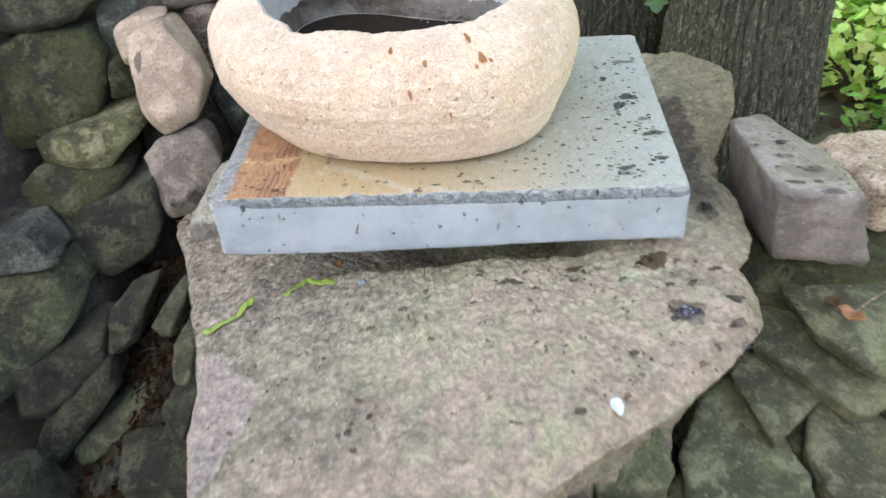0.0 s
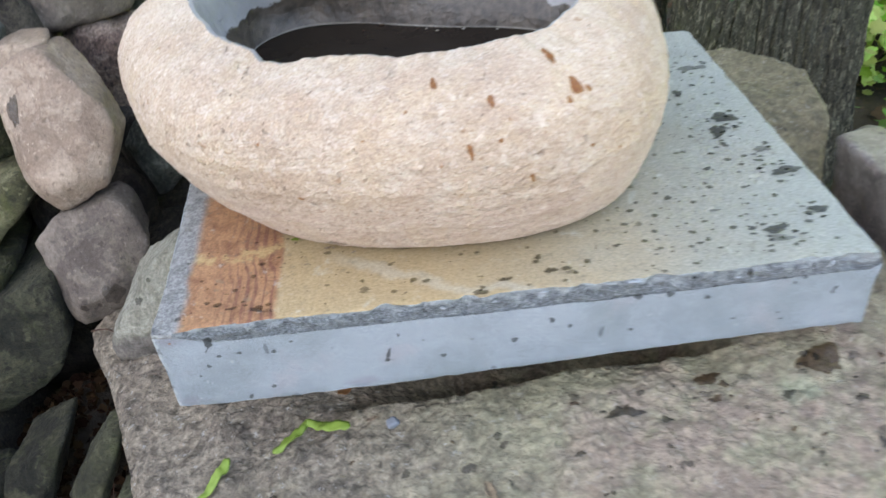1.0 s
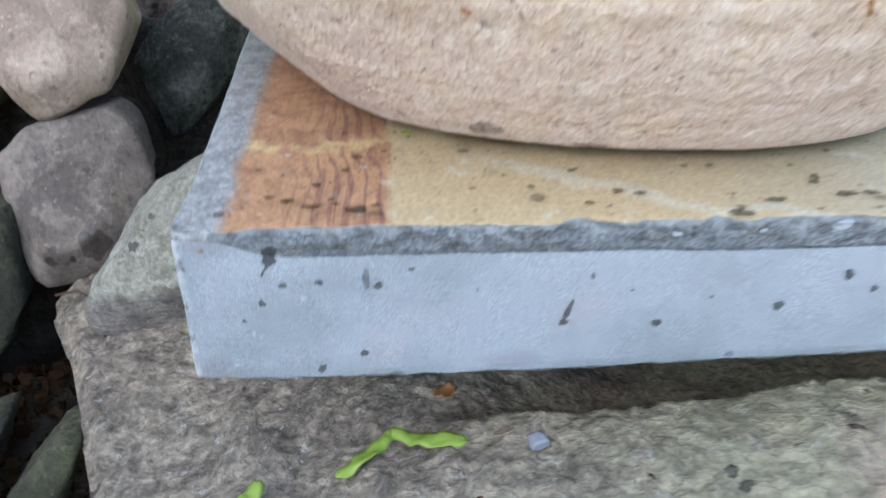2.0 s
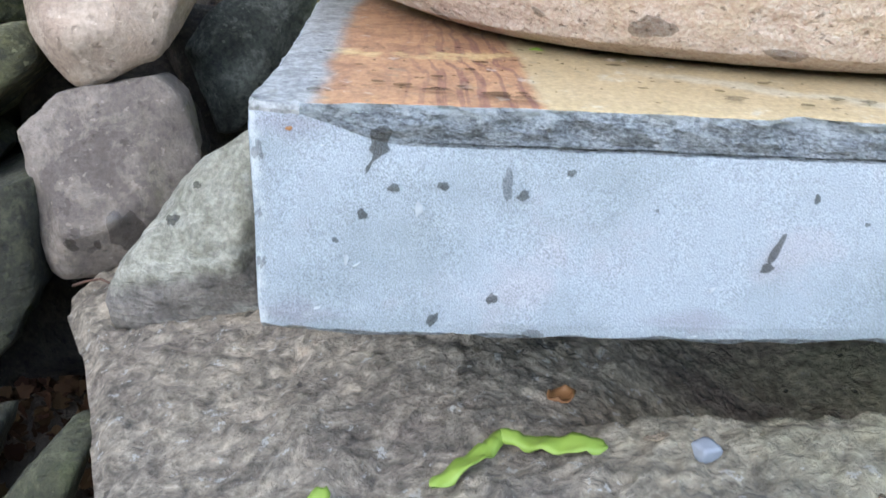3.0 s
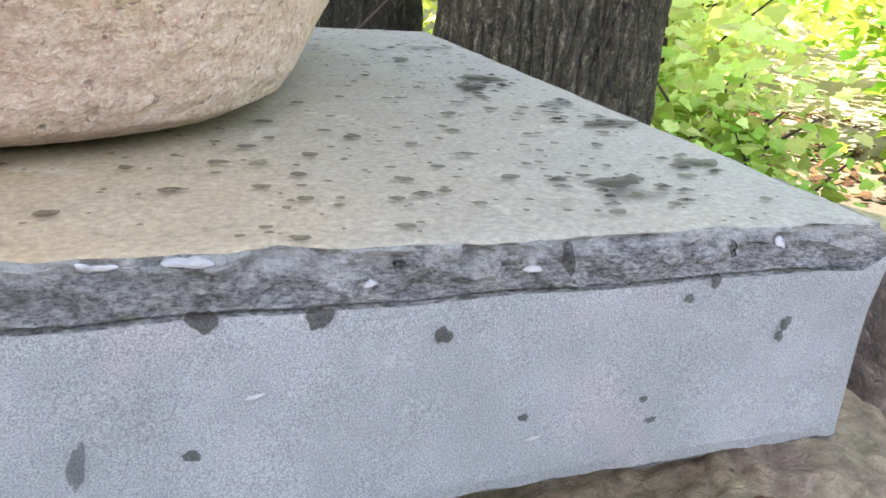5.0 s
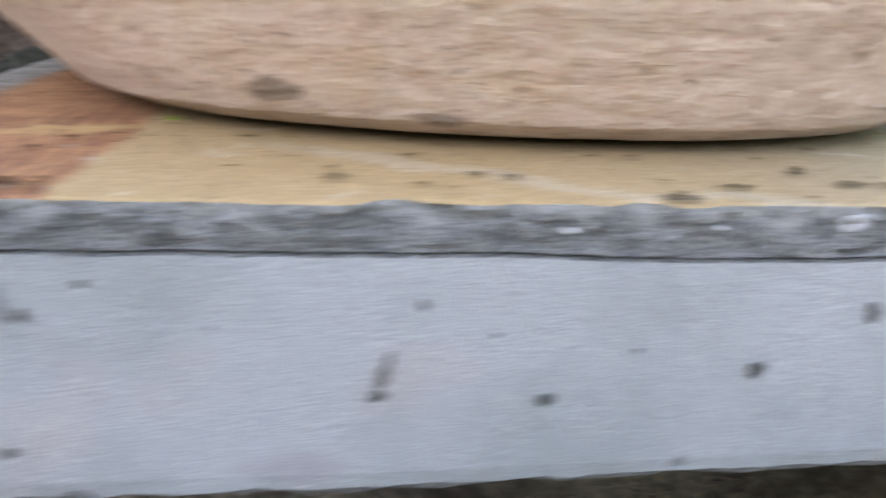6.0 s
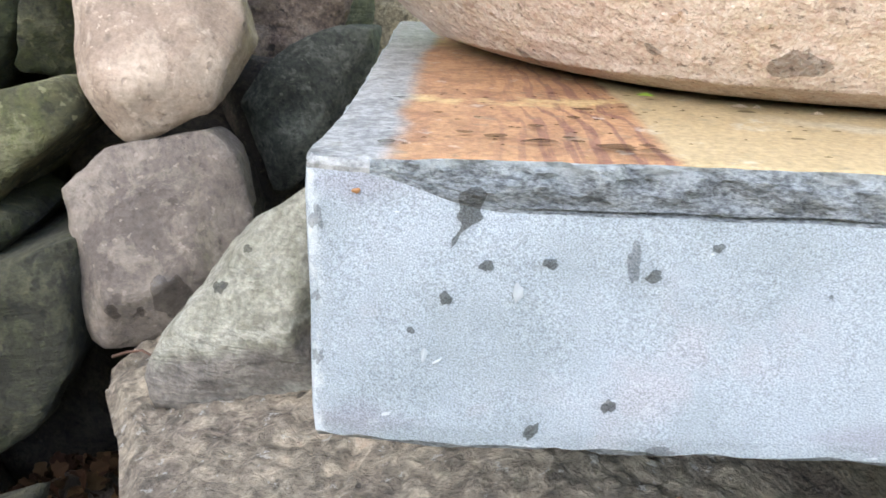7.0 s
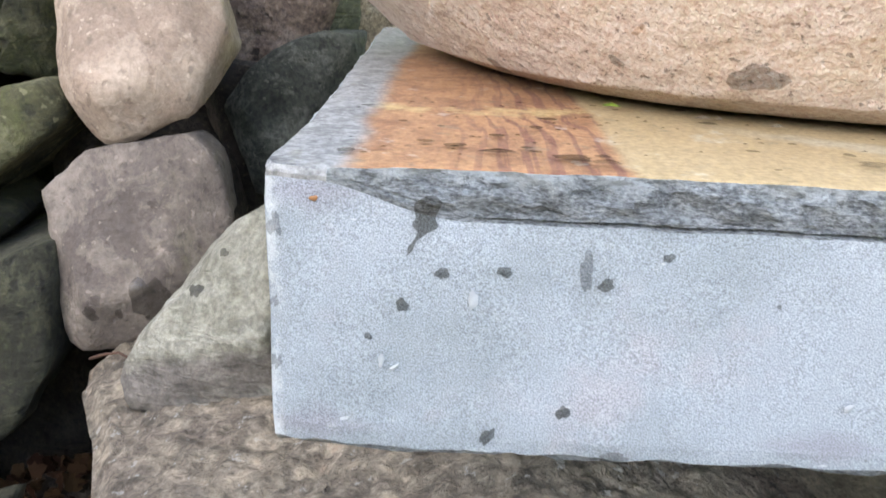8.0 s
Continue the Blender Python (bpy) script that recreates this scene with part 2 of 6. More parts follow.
def hollow_material():
    """Dry grey stone above, soaked dark below a ragged tide mark."""
    n = Nodes("hollow_stone", 0.8)
    dry = n.mix(n.noise(60, 5, 0.6), (0.225, 0.215, 0.215), (0.335, 0.32, 0.315))
    wet = n.mix(n.band(n.noise(70, 6, 0.7), 0.35, 0.65), (0.03, 0.023, 0.018), (0.085, 0.066, 0.05))
    tide = n.math("ADD", n.axis(2), n.math("MULTIPLY", n.math("SUBTRACT", n.noise(34, 6, 0.65), 0.5), 0.036))
    up = n.band(tide, 0.0985, 0.1005)
    return n.finish(n.mix(up, wet, dry), n.noise(150, 5, 0.6), 0.002, rough=n.math("MULTIPLY_ADD", up, 0.45, 0.4))


def slab_top_material():
    """Bluestone, sawn and flamed: a grey margin, a rust band with grain, ochre that fades into grey-green."""
    n = Nodes("bluestone_top", 0.8)
    x, y = n.axis(0), n.axis(1)
    wob = n.math("MULTIPLY", n.math("SUBTRACT", n.noise(22, 4), 0.5), 0.016)
    xw = n.math("ADD", x, wob)
    xf = n.math("ADD", x, n.math("MULTIPLY", n.math("SUBTRACT", n.noise(9, 4, 0.6), 0.5), 0.16))
    grey = n.mix(n.noise(26, 6, 0.7), (0.205, 0.216, 0.190), (0.315, 0.328, 0.290))
    ochre = n.mix(n.noise(24, 6, 0.7), (0.305, 0.212, 0.105), (0.41, 0.305, 0.175))
    color = n.mix(n.band(xf, 0.18, 0.46), ochre, grey)
    pale_blot = n.band(n.noise(48, 5, 0.65, distort=0.5), 0.60, 0.70)
    color = n.mix(n.math("MULTIPLY", pale_blot, 0.4), color, (0.43, 0.43, 0.37))
    # pale veins running aslant through the ochre
    vein = n.math("ADD", n.math("MULTIPLY_ADD", x, 0.42, y), n.math("MULTIPLY", n.math("SUBTRACT", n.noise(24, 5), 0.5), 0.06))
    vein = n.math("ABSOLUTE", n.math("SUBTRACT", vein, 0.106))
    veil = n.math("MULTIPLY", n.math("SUBTRACT", 1.0, n.band(vein, 0.001, 0.009)), n.math("MULTIPLY", n.band(x, 0.10, 0.14), n.math("SUBTRACT", 1.0, n.band(x, 0.24, 0.28))))
    color = n.mix(n.math("MULTIPLY", veil, 0.28), color, (0.46, 0.47, 0.42))
    # rust band: blotches, and lines of grain that bend along the depth of the slab
    blotch = n.noise(85, 7, 0.74, n.scaled(1.1, 0.8, 1), 0.6)
    rust = n.mix(n.band(blotch, 0.34, 0.64), (0.215, 0.098, 0.048), (0.365, 0.190, 0.092))
    bend = n.math("ADD", n.math("MULTIPLY_ADD", y, 0.04, x), n.math("MULTIPLY", n.math("SUBTRACT", n.noise(17, 2), 0.5), 0.022))
    strands = n.noise(1.0, 5, 0.7, n.scaled(330, 8, 30, (0, 0, -3)), 0.5)
    lines = n.math("SINE", n.math("ADD", n.math("MULTIPLY", bend, 1150.0), n.math("MULTIPLY", strands, 9.0)))
    ahead = n.math("MULTIPLY_ADD", n.band(xw, 0.028, 0.060), 0.85, 0.12)
    rust = n.mix(n.math("MULTIPLY", n.math("MULTIPLY", n.band(lines, 0.15, 0.95), ahead), 0.62), rust, (0.120, 0.040, 0.034))
    pale = n.math("ABSOLUTE", n.math("SUBTRACT", n.math("MULTIPLY_ADD", n.math("SUBTRACT", n.noise(70, 5, 0.7), 0.5), 0.035, y), 0.076))
    pale = n.math("MULTIPLY", n.math("SUBTRACT", 1.0, n.band(pale, 0.001, 0.010)), n.band(n.noise(55, 4, 0.6), 0.40, 0.55))
    rust = n.mix(n.math("MULTIPLY", pale, 0.75), rust, (0.46, 0.33, 0.15))
    color = n.mix(n.band(xw, 0.0765, 0.081), rust, color)
    margin = n.mix(n.band(n.noise(130, 8, 0.75), 0.36, 0.64), (0.140, 0.139, 0.134), (0.262, 0.260, 0.248))
    color = n.mix(n.band(n.math("ADD", xw, n.math("MULTIPLY", y, 0.015)), 0.014, 0.021), margin, color)
    fine = n.noise(520, 5, 0.75)
    color = n.mix(0.42, color, n.mix(n.band(fine, 0.3, 0.7), (0.22, 0.22, 0.22), (0.78, 0.78, 0.78)), "OVERLAY")
    mottle = n.noise(95, 6, 0.7)
    color = n.mix(n.math("MULTIPLY", n.math("SUBTRACT", 1.0, n.band(mottle, 0.33, 0.42)), 0.4), color, (0.14, 0.13, 0.09))
    color = n.mix(n.math("MULTIPLY", n.band(mottle, 0.60, 0.68), 0.35), color, (0.50, 0.48, 0.41))
    height = n.math("ADD", n.math("MULTIPLY", fine, 0.3), n.noise(70, 6, 0.6))
    return n.finish(color, height, 0.0010, rough=n.math("MULTIPLY_ADD", n.noise(35, 3), 0.2, 0.66))


def slab_side_material():
    """The sawn face: fine pale grain on blue-grey, cloudy, purplish at the corners, worn white along the arris."""
    n = Nodes("bluestone_sawn", 0.78)
    color = n.mix(n.band(n.noise(13, 6, 0.66), 0.38, 0.62), (0.232, 0.268, 0.290), (0.302, 0.340, 0.372))
    color = n.mix(n.math("MULTIPLY", n.band(n.noise(21, 6, 0.65), 0.54, 0.68), 0.5), color, (0.345, 0.325, 0.345))
    for left, up in ((0.012, 0.003), (0.012, 0.060), (0.13, 0.004)):
        far = n.math("ADD", n.math("ABSOLUTE", n.math("MULTIPLY", n.math("SUBTRACT", n.axis(0), left), 75.0)), n.math("ABSOLUTE", n.math("MULTIPLY", n.math("SUBTRACT", n.axis(2), up), 190.0)))
        far = n.math("ADD", far, n.math("MULTIPLY", n.noise(90, 5, 0.65), 1.2))
        color = n.mix(n.math("MULTIPLY", n.math("SUBTRACT", 1.0, n.band(far, 0.8, 2.2)), 0.5), color, (0.215, 0.198, 0.232))
    cloud = n.noise(110, 9, 0.78)
    color = n.mix(n.math("MULTIPLY", n.band(cloud, 0.56, 0.70), 0.35), color, (0.44, 0.475, 0.485))
    color = n.mix(n.math("MULTIPLY", n.math("SUBTRACT", 1.0, n.band(cloud, 0.32, 0.44)), 0.35), color, (0.19, 0.22, 0.245))
    grain = n.noise(2600, 3, 0.75)
    color = n.mix(0.65, color, n.mix(n.band(grain, 0.3, 0.7), (0.16, 0.16, 0.16), (0.84, 0.84, 0.84)), "OVERLAY")
    sparkle = n.band(n.noise(1500, 3, 0.6), 0.62, 0.72)
    color = n.mix(n.math("MULTIPLY", sparkle, 0.18), color, (0.60, 0.64, 0.66))
    arris = n.math("ADD", n.math("ADD", n.axis(0), n.math("ABSOLUTE", n.axis(1))), n.math("MULTIPLY", n.math("SUBTRACT", n.noise(130, 6, 0.7), 0.5), 0.012))
    color = n.mix(n.math("MULTIPLY", n.math("SUBTRACT", 1.0, n.band(arris, 0.0012, 0.0045)), 0.5), color, (0.60, 0.62, 0.61))
    scars = n.band(n.noise(1.0, 3, 0.6, n.scaled(75, 75, 190, (0, 25, 0))), 0.70, 0.74)
    color = n.mix(n.math("MULTIPLY", scars, 0.5), color, (0.62, 0.64, 0.66))
    height = n.math("ADD", n.math("MULTIPLY", grain, 0.5), n.math("MULTIPLY", n.noise(420, 4, 0.65), 0.8))
    return n.finish(color, height, 0.0005)


def slab_break_material():
    """Riven stone: fine granular grey with small bright facets, worn pale towards the top edge."""
    n = Nodes("bluestone_broken", 0.85)
    color = n.mix(n.band(n.noise(150, 7, 0.75), 0.34, 0.66), (0.195, 0.213, 0.222), (0.35, 0.375, 0.385))
    grain = n.noise(1.0, 4, 0.75, n.scaled(500, 900, 1500, (0, -28, 0)), 0.3)
    color = n.mix(0.85, color, n.mix(n.band(grain, 0.30, 0.70), (0.12, 0.12, 0.12), (0.88, 0.88, 0.88)), "OVERLAY")
    facets = n.band(n.noise(420, 5, 0.7), 0.56, 0.64)
    color = n.mix(n.math("MULTIPLY", facets, 0.4), color, (0.50, 0.535, 0.54))
    worn = n.math("ADD", n.axis(2), n.math("MULTIPLY", n.math("SUBTRACT", n.noise(75, 7, 0.72), 0.5), 0.030))
    color = n.mix(n.math("MULTIPLY", n.band(worn, 0.0590, 0.0650), 0.5), color, (0.60, 0.64, 0.63))
    height = n.math("ADD", n.math("MULTIPLY", n.noise(330, 6, 0.78, distort=0.2), 1.3), n.math("MULTIPLY", grain, 0.6))
    return n.finish(color, height, 0.0045)


def plain(name, color, rough=0.7, spread=0.25, scale=60, depth=0.0):
    n = Nodes(name, rough)
    dark = tuple(c * (1 - spread) for c in color)
    light = tuple(min(1, c * (1 + spread)) for c in color)
    fac = n.noise(scale, 4, 0.6)
    return n.finish(n.mix(fac, dark, light), fac if depth else None, depth)


def leaf_material(name, color, glow=0.45, value=0.35, hue=0.03, gloss=0.5):
    n = Nodes(name, 1.0 - gloss)
    n.bsdf.inputs["Specular IOR Level"].default_value = gloss
    veins = n.mix(n.noise(90, 3), tuple(0.75 * c for c in color), color)
    tint = n.leafy(veins, value, hue)
    n.put(n.bsdf.inputs["Base Color"], tint)
    thin = n.tree.nodes.new("ShaderNodeBsdfTranslucent")
    n.put(thin.inputs["Color"], tint)
    both = n.tree.nodes.new("ShaderNodeMixShader")
    both.inputs[0].default_value = glow
    n.tree.links.new(n.bsdf.outputs[0], both.inputs[1])
    n.tree.links.new(thin.outputs[0], both.inputs[2])
    n.tree.links.new(both.outputs[0], n.tree.nodes["Material Output"].inputs["Surface"])
    return n.mat


def wet_material(name, keep):
    """A film of water or thin stain: darkens what lies under it and adds a little gloss."""
    n = Nodes(name, 0.3)
    film = n.tree.nodes.new("ShaderNodeBsdfTransparent")
    film.inputs["Color"].default_value = (*keep, 1)
    gloss = n.tree.nodes.new("ShaderNodeBsdfGlossy")
    gloss.inputs["Roughness"].default_value = 0.35
    both = n.tree.nodes.new("ShaderNodeMixShader")
    both.inputs[0].default_value = 0.03
    n.tree.links.new(film.outputs[0], both.inputs[1])
    n.tree.links.new(gloss.outputs[0], both.inputs[2])
    n.tree.links.new(both.outputs[0], n.tree.nodes["Material Output"].inputs["Surface"])
    return n.mat


def bark_material(name, base, dark, moss):
    n = Nodes(name, 0.95)
    ridges = n.noise(1.0, 8, 0.7, n.scaled(120, 120, 26), 1.4)
    cross = n.noise(1.0, 5, 0.65, n.scaled(60, 60, 75), 0.8)
    rise = n.math("ADD", ridges, n.math("MULTIPLY", n.math("SUBTRACT", cross, 0.5), 0.45))
    color = n.mix(n.band(rise, 0.38, 0.56), tuple(2.2 * c for c in dark), base)
    color = n.mix(n.math("MULTIPLY", n.band(n.noise(6, 5, 0.6), 0.42, 0.66), 0.6), color, moss)
    color = n.mix(n.math("MULTIPLY", n.math("SUBTRACT", 1.0, n.band(rise, 0.30, 0.42)), 0.8), color, tuple(0.5 * c for c in dark))
    flecks = n.band(n.noise(1.0, 5, 0.7, n.scaled(170, 170, 60)), 0.54, 0.59)
    color = n.mix(n.math("MULTIPLY", flecks, 0.8), color, tuple(min(0.43, 2.6 * c) for c in base))
    color = n.mix(0.6, color, n.mix(n.band(n.noise(330, 4, 0.7), 0.32, 0.68), (0.15, 0.15, 0.15), (0.85, 0.85, 0.85)), "OVERLAY")
    return n.finish(color, n.math("ADD", rise, n.math("MULTIPLY", n.noise(180, 4), 0.3)), 0.018)


def ground_material():
    n = Nodes("soil", 0.95)
    color = n.mix(n.band(n.noise(7, 6, 0.65), 0.35, 0.65), (0.016, 0.012, 0.008), (0.048, 0.035, 0.023))
    color = n.mix(n.band(n.noise(55, 5, 0.7), 0.55, 0.7), color, (0.12, 0.075, 0.04))
    # paler earth added away from the stones, to bounce light up at them
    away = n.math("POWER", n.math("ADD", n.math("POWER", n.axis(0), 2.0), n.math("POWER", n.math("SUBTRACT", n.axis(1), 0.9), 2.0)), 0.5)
    bounce_ground = n.band(n.math("ADD", away, n.math("MULTIPLY", n.math("SUBTRACT", n.noise(2, 5, 0.6), 0.5), 1.2)), 0.9, 2.8)
    color = n.mix(bounce_ground, color, n.mix(n.noise(12, 6, 0.7), (0.165, 0.150, 0.125), (0.30, 0.28, 0.245)))
    return n.finish(color, n.noise(50, 6, 0.7), 0.02)


def wedge_material():
    """Layered stone: a dull purplish bed below, a pale green one above, white veins between."""
    n = Nodes("pale_green_layered_stone", 0.88)
    bed = n.math("ADD", n.math("SUBTRACT", n.axis(2), n.math("MULTIPLY", n.axis(0), 0.28)), n.math("MULTIPLY", n.math("SUBTRACT", n.noise(24, 6, 0.66), 0.5), 0.03))
    pale = n.mix(n.band(n.noise(36, 7, 0.7, distort=0.5), 0.36, 0.62), (0.215, 0.207, 0.155), (0.37, 0.352, 0.285))
    dull = n.mix(n.band(n.noise(40, 7, 0.7), 0.36, 0.62), (0.145, 0.127, 0.112), (0.25, 0.222, 0.192))
    color = n.mix(n.band(bed, 0.036, 0.043), dull, pale)
    vein = n.math("SUBTRACT", 1.0, n.band(n.math("ABSOLUTE", n.math("SUBTRACT", bed, 0.046)), 0.0005, 0.004))
    color = n.mix(n.math("MULTIPLY", vein, 0.6), color, (0.46, 0.44, 0.37))
    patch_ = n.band(n.noise(30, 6, 0.68, n.scaled(1, 1, 1.6, (0, 30, 0))), 0.55, 0.64)
    color = n.mix(n.math("MULTIPLY", patch_, 0.5), color, (0.41, 0.395, 0.34))
    fine = n.noise(300, 5, 0.75)
    color = n.mix(0.5, color, n.mix(n.band(fine, 0.32, 0.68), (0.2, 0.2, 0.2), (0.8, 0.8, 0.8)), "OVERLAY")
    rough = n.noise(1, 7, 0.68, n.scaled(26, 30, 90, (0, 14, 0)), 0.4)
    return n.finish(color, n.math("ADD", rough, n.math("MULTIPLY", fine, 0.25)), 0.012)


BOWL = bowl_material()
HOLLOW = hollow_material()
SLAB_TOP, SLAB_SIDE, SLAB_BREAK = slab_top_material(), slab_side_material(), slab_break_material()
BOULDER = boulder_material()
PINK_STONE = stone_material("pinkish_stone", (0.328, 0.235, 0.180), (0.242, 0.170, 0.129), (0.406, 0.308, 0.241), None, 0.6, 260, 0.0035, None, 0.05, 0.4)
GREY_STONE = stone_material("purplish_grey_stone", (0.175, 0.146, 0.117), (0.115, 0.095, 0.077), (0.245, 0.209, 0.166), (0.119, 0.111, 0.065), 0.54, 240, 0.005, None, 0.04, 0.4)
PURPLE_STONE = stone_material("purple_brown_stone", (0.180, 0.148, 0.136), (0.123, 0.099, 0.093), (0.255, 0.220, 0.201), None, 0.58, 240, 0.005, None, 0.05, 0.45)
BROWN_STONE = stone_material("brown_stone", (0.257, 0.189, 0.142), (0.149, 0.105, 0.081), (0.351, 0.280, 0.223), None, 0.6, 240, 0.009, None, 0.15)
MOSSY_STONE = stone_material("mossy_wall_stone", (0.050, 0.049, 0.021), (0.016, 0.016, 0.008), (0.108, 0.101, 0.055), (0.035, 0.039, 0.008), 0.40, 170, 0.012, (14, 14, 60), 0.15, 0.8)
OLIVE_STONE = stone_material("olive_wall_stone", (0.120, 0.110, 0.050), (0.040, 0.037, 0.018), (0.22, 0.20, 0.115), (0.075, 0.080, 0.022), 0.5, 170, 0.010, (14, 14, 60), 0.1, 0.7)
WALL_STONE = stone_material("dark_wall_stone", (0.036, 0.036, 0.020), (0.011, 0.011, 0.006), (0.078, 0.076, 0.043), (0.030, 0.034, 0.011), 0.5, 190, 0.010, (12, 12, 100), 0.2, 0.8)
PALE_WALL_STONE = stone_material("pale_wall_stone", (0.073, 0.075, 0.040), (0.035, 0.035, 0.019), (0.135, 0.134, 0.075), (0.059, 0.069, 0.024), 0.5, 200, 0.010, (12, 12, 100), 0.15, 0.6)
SLATE_STONE = stone_material("green_grey_slate", (0.103, 0.106, 0.056), (0.045, 0.047, 0.025), (0.180, 0.180, 0.104), (0.086, 0.101, 0.036), 0.52, 220, 0.006, (12, 12, 140), 0.15, 0.5)
DARK_STONE = stone_material("dark_green_stone", (0.061, 0.065, 0.053), (0.031, 0.034, 0.026), (0.107, 0.112, 0.092), None, 0.6, 240, 0.007, None, 0.15)
# near-black stone colour that stands for the shade in the wall's gaps
GAP_SHADE_STONE = stone_material("gap_shade_stone", (0.040, 0.033, 0.025), (0.022, 0.018, 0.014), (0.075, 0.062, 0.047), None, 0.6, 240, 0.009, None, 0.15)
WEDGE_STONE = wedge_material()
TAN_STONE = stone_material("tan_stone", (0.37, 0.275, 0.185), (0.25, 0.185, 0.125), (0.47, 0.385, 0.29), None, 0.6, 240, 0.009, None, 0.1)
BARK = bark_material("grey_bark", (0.098, 0.094, 0.066), (0.018, 0.016, 0.011), (0.068, 0.079, 0.041))
# darker copy of the bark, with the second trunk's deep shade in its colour
SHADED_BARK = bark_material("shaded_bark", (0.066, 0.063, 0.042), (0.013, 0.012, 0.008), (0.050, 0.060, 0.030))
PURPLE_STONE.node_tree.nodes["Principled BSDF"].inputs["Roughness"].default_value = 0.34
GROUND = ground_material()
WATER = plain("still_water", (0.016, 0.012, 0.009), 0.22, 0.4, 30)
WATER.node_tree.nodes["Principled BSDF"].inputs["IOR"].default_value = 1.33
WATER.node_tree.nodes["Principled BSDF"].inputs["Specular IOR Level"].default_value = 0.06
SCUM = plain("dried_scum", (0.16, 0.145, 0.12), 0.8, 0.5, 200)
WET = wet_material("water_mark", (0.46, 0.46, 0.45))
WET_BROWN = wet_material("damp_stone", (0.52, 0.45, 0.40))
WET_SPECK = wet_material("small_water_mark", (0.50, 0.50, 0.48))
WET_FAINT = wet_material("drying_water_mark", (0.66, 0.66, 0.66))
RUST_STAIN = wet_material("rust_stain", (0.66, 0.46, 0.31))
SAMARA = leaf_material("fresh_maple_seed", (0.28, 0.40, 0.07), 0.25, 0.12, 0.01)
DRY_LEAF = leaf_material("dry_leaf", (0.30, 0.13, 0.055), 0.15, 0.4, 0.03)
LITTER = leaf_material("leaf_litter", (0.085, 0.055, 0.034), 0.15, 0.5, 0.03, 0.15)
CRUMBS = leaf_material("crumbled_leaves", (0.034, 0.018, 0.010), 0.1, 0.45, 0.02, 0.05)
DEEP_FOLIAGE = leaf_material("dark_green_leaves", (0.12, 0.25, 0.035), 0.4, 0.5, 0.035)
FOLIAGE = leaf_material("green_leaves", (0.29, 0.50, 0.07), 0.5, 0.4, 0.035)
PALE_FOLIAGE = leaf_material("yellow_green_leaves", (0.66, 0.80, 0.28), 0.55, 0.3, 0.03)
CANOPY = leaf_material("canopy_leaves", (0.07, 0.14, 0.03), 0.35, 0.3, 0.03)
# leaf green darkened in colour to stand for the shade before the trunk
SHADE_LEAF = leaf_material("leaf_in_shade", (0.03, 0.085, 0.02), 0.3, 0.1, 0.01)
TWIG = plain("twig_bark", (0.04, 0.028, 0.019), 0.9)
RED_TWIG = plain("reddish_twig", (0.085, 0.042, 0.028), 0.85)
WHITE = plain("white_flake", (0.44, 0.46, 0.49), 0.6, 0.5, 260)
PALE_CHIP = plain("pale_chip", (0.31, 0.335, 0.35), 0.7, 0.4, 260)
CHIP_GREY = plain("grey_chip", (0.27, 0.295, 0.315), 0.6, 0.2, 120)
PURPLE = plain("purple_splash", (0.10, 0.075, 0.125), 0.3, 0.6, 220)
PEBBLE = plain("blue_grey_pebble", (0.20, 0.215, 0.24), 0.7, 0.2, 200)
MOSS = plain("moss", (0.14, 0.20, 0.02), 0.95, 0.4, 300)


# ---- builders ----
def link(name, verts, faces, materials, slots=None, smooth=True, at=(0, 0, 0), parent=None, label=""):
    """One mesh object from vertices in the world, with its origin at a point."""
    base = parent_origin(parent)
    me = bpy.data.meshes.new(name)
    me.from_pydata([(v[0] - at[0], v[1] - at[1], v[2] - at[2]) for v in verts], [], faces)
    for m in materials if isinstance(materials, (list, tuple)) else [materials]:
        me.materials.append(m)
    if slots is not None:
        me.polygons.foreach_set("material_index", slots)
    me.polygons.foreach_set("use_smooth", [smooth] * len(me.polygons))
    me.update()
    ob = new(name, me)
    if parent is not None:
        ob.parent = parent
    ob.location = (at[0] - base[0], at[1] - base[1], at[2] - base[2])
    if label:
        ob["label"] = label
    return ob


def parent_origin(ob):
    x = y = z = 0.0
    while ob is not None:
        x, y, z = x + ob.location.x, y + ob.location.y, z + ob.location.z
        ob = ob.parent
    return (x, y, z)


def fbm(x, y, z, scale, octaves=4):
    return noise.fractal(Vector((x * scale, y * scale, z * scale)), 0.9, 2.0, octaves)


def smooth(a, b, v):
    u = min(1, max(0, (v - a) / (b - a)))
    return u * u * (3 - 2 * u)


def sphere_points(level):
    bm = bmesh.new()
    bmesh.ops.create_icosphere(bm, subdivisions=level, radius=1)
    bm.verts.ensure_lookup_table()
    pts = np.array([v.co[:] for v in bm.verts])
    faces = [tuple(v.index for v in f.verts) for f in bm.faces]
    bm.free()
    return pts, faces


SPHERES = {level: sphere_points(level) for level in (2, 3, 4, 5)}


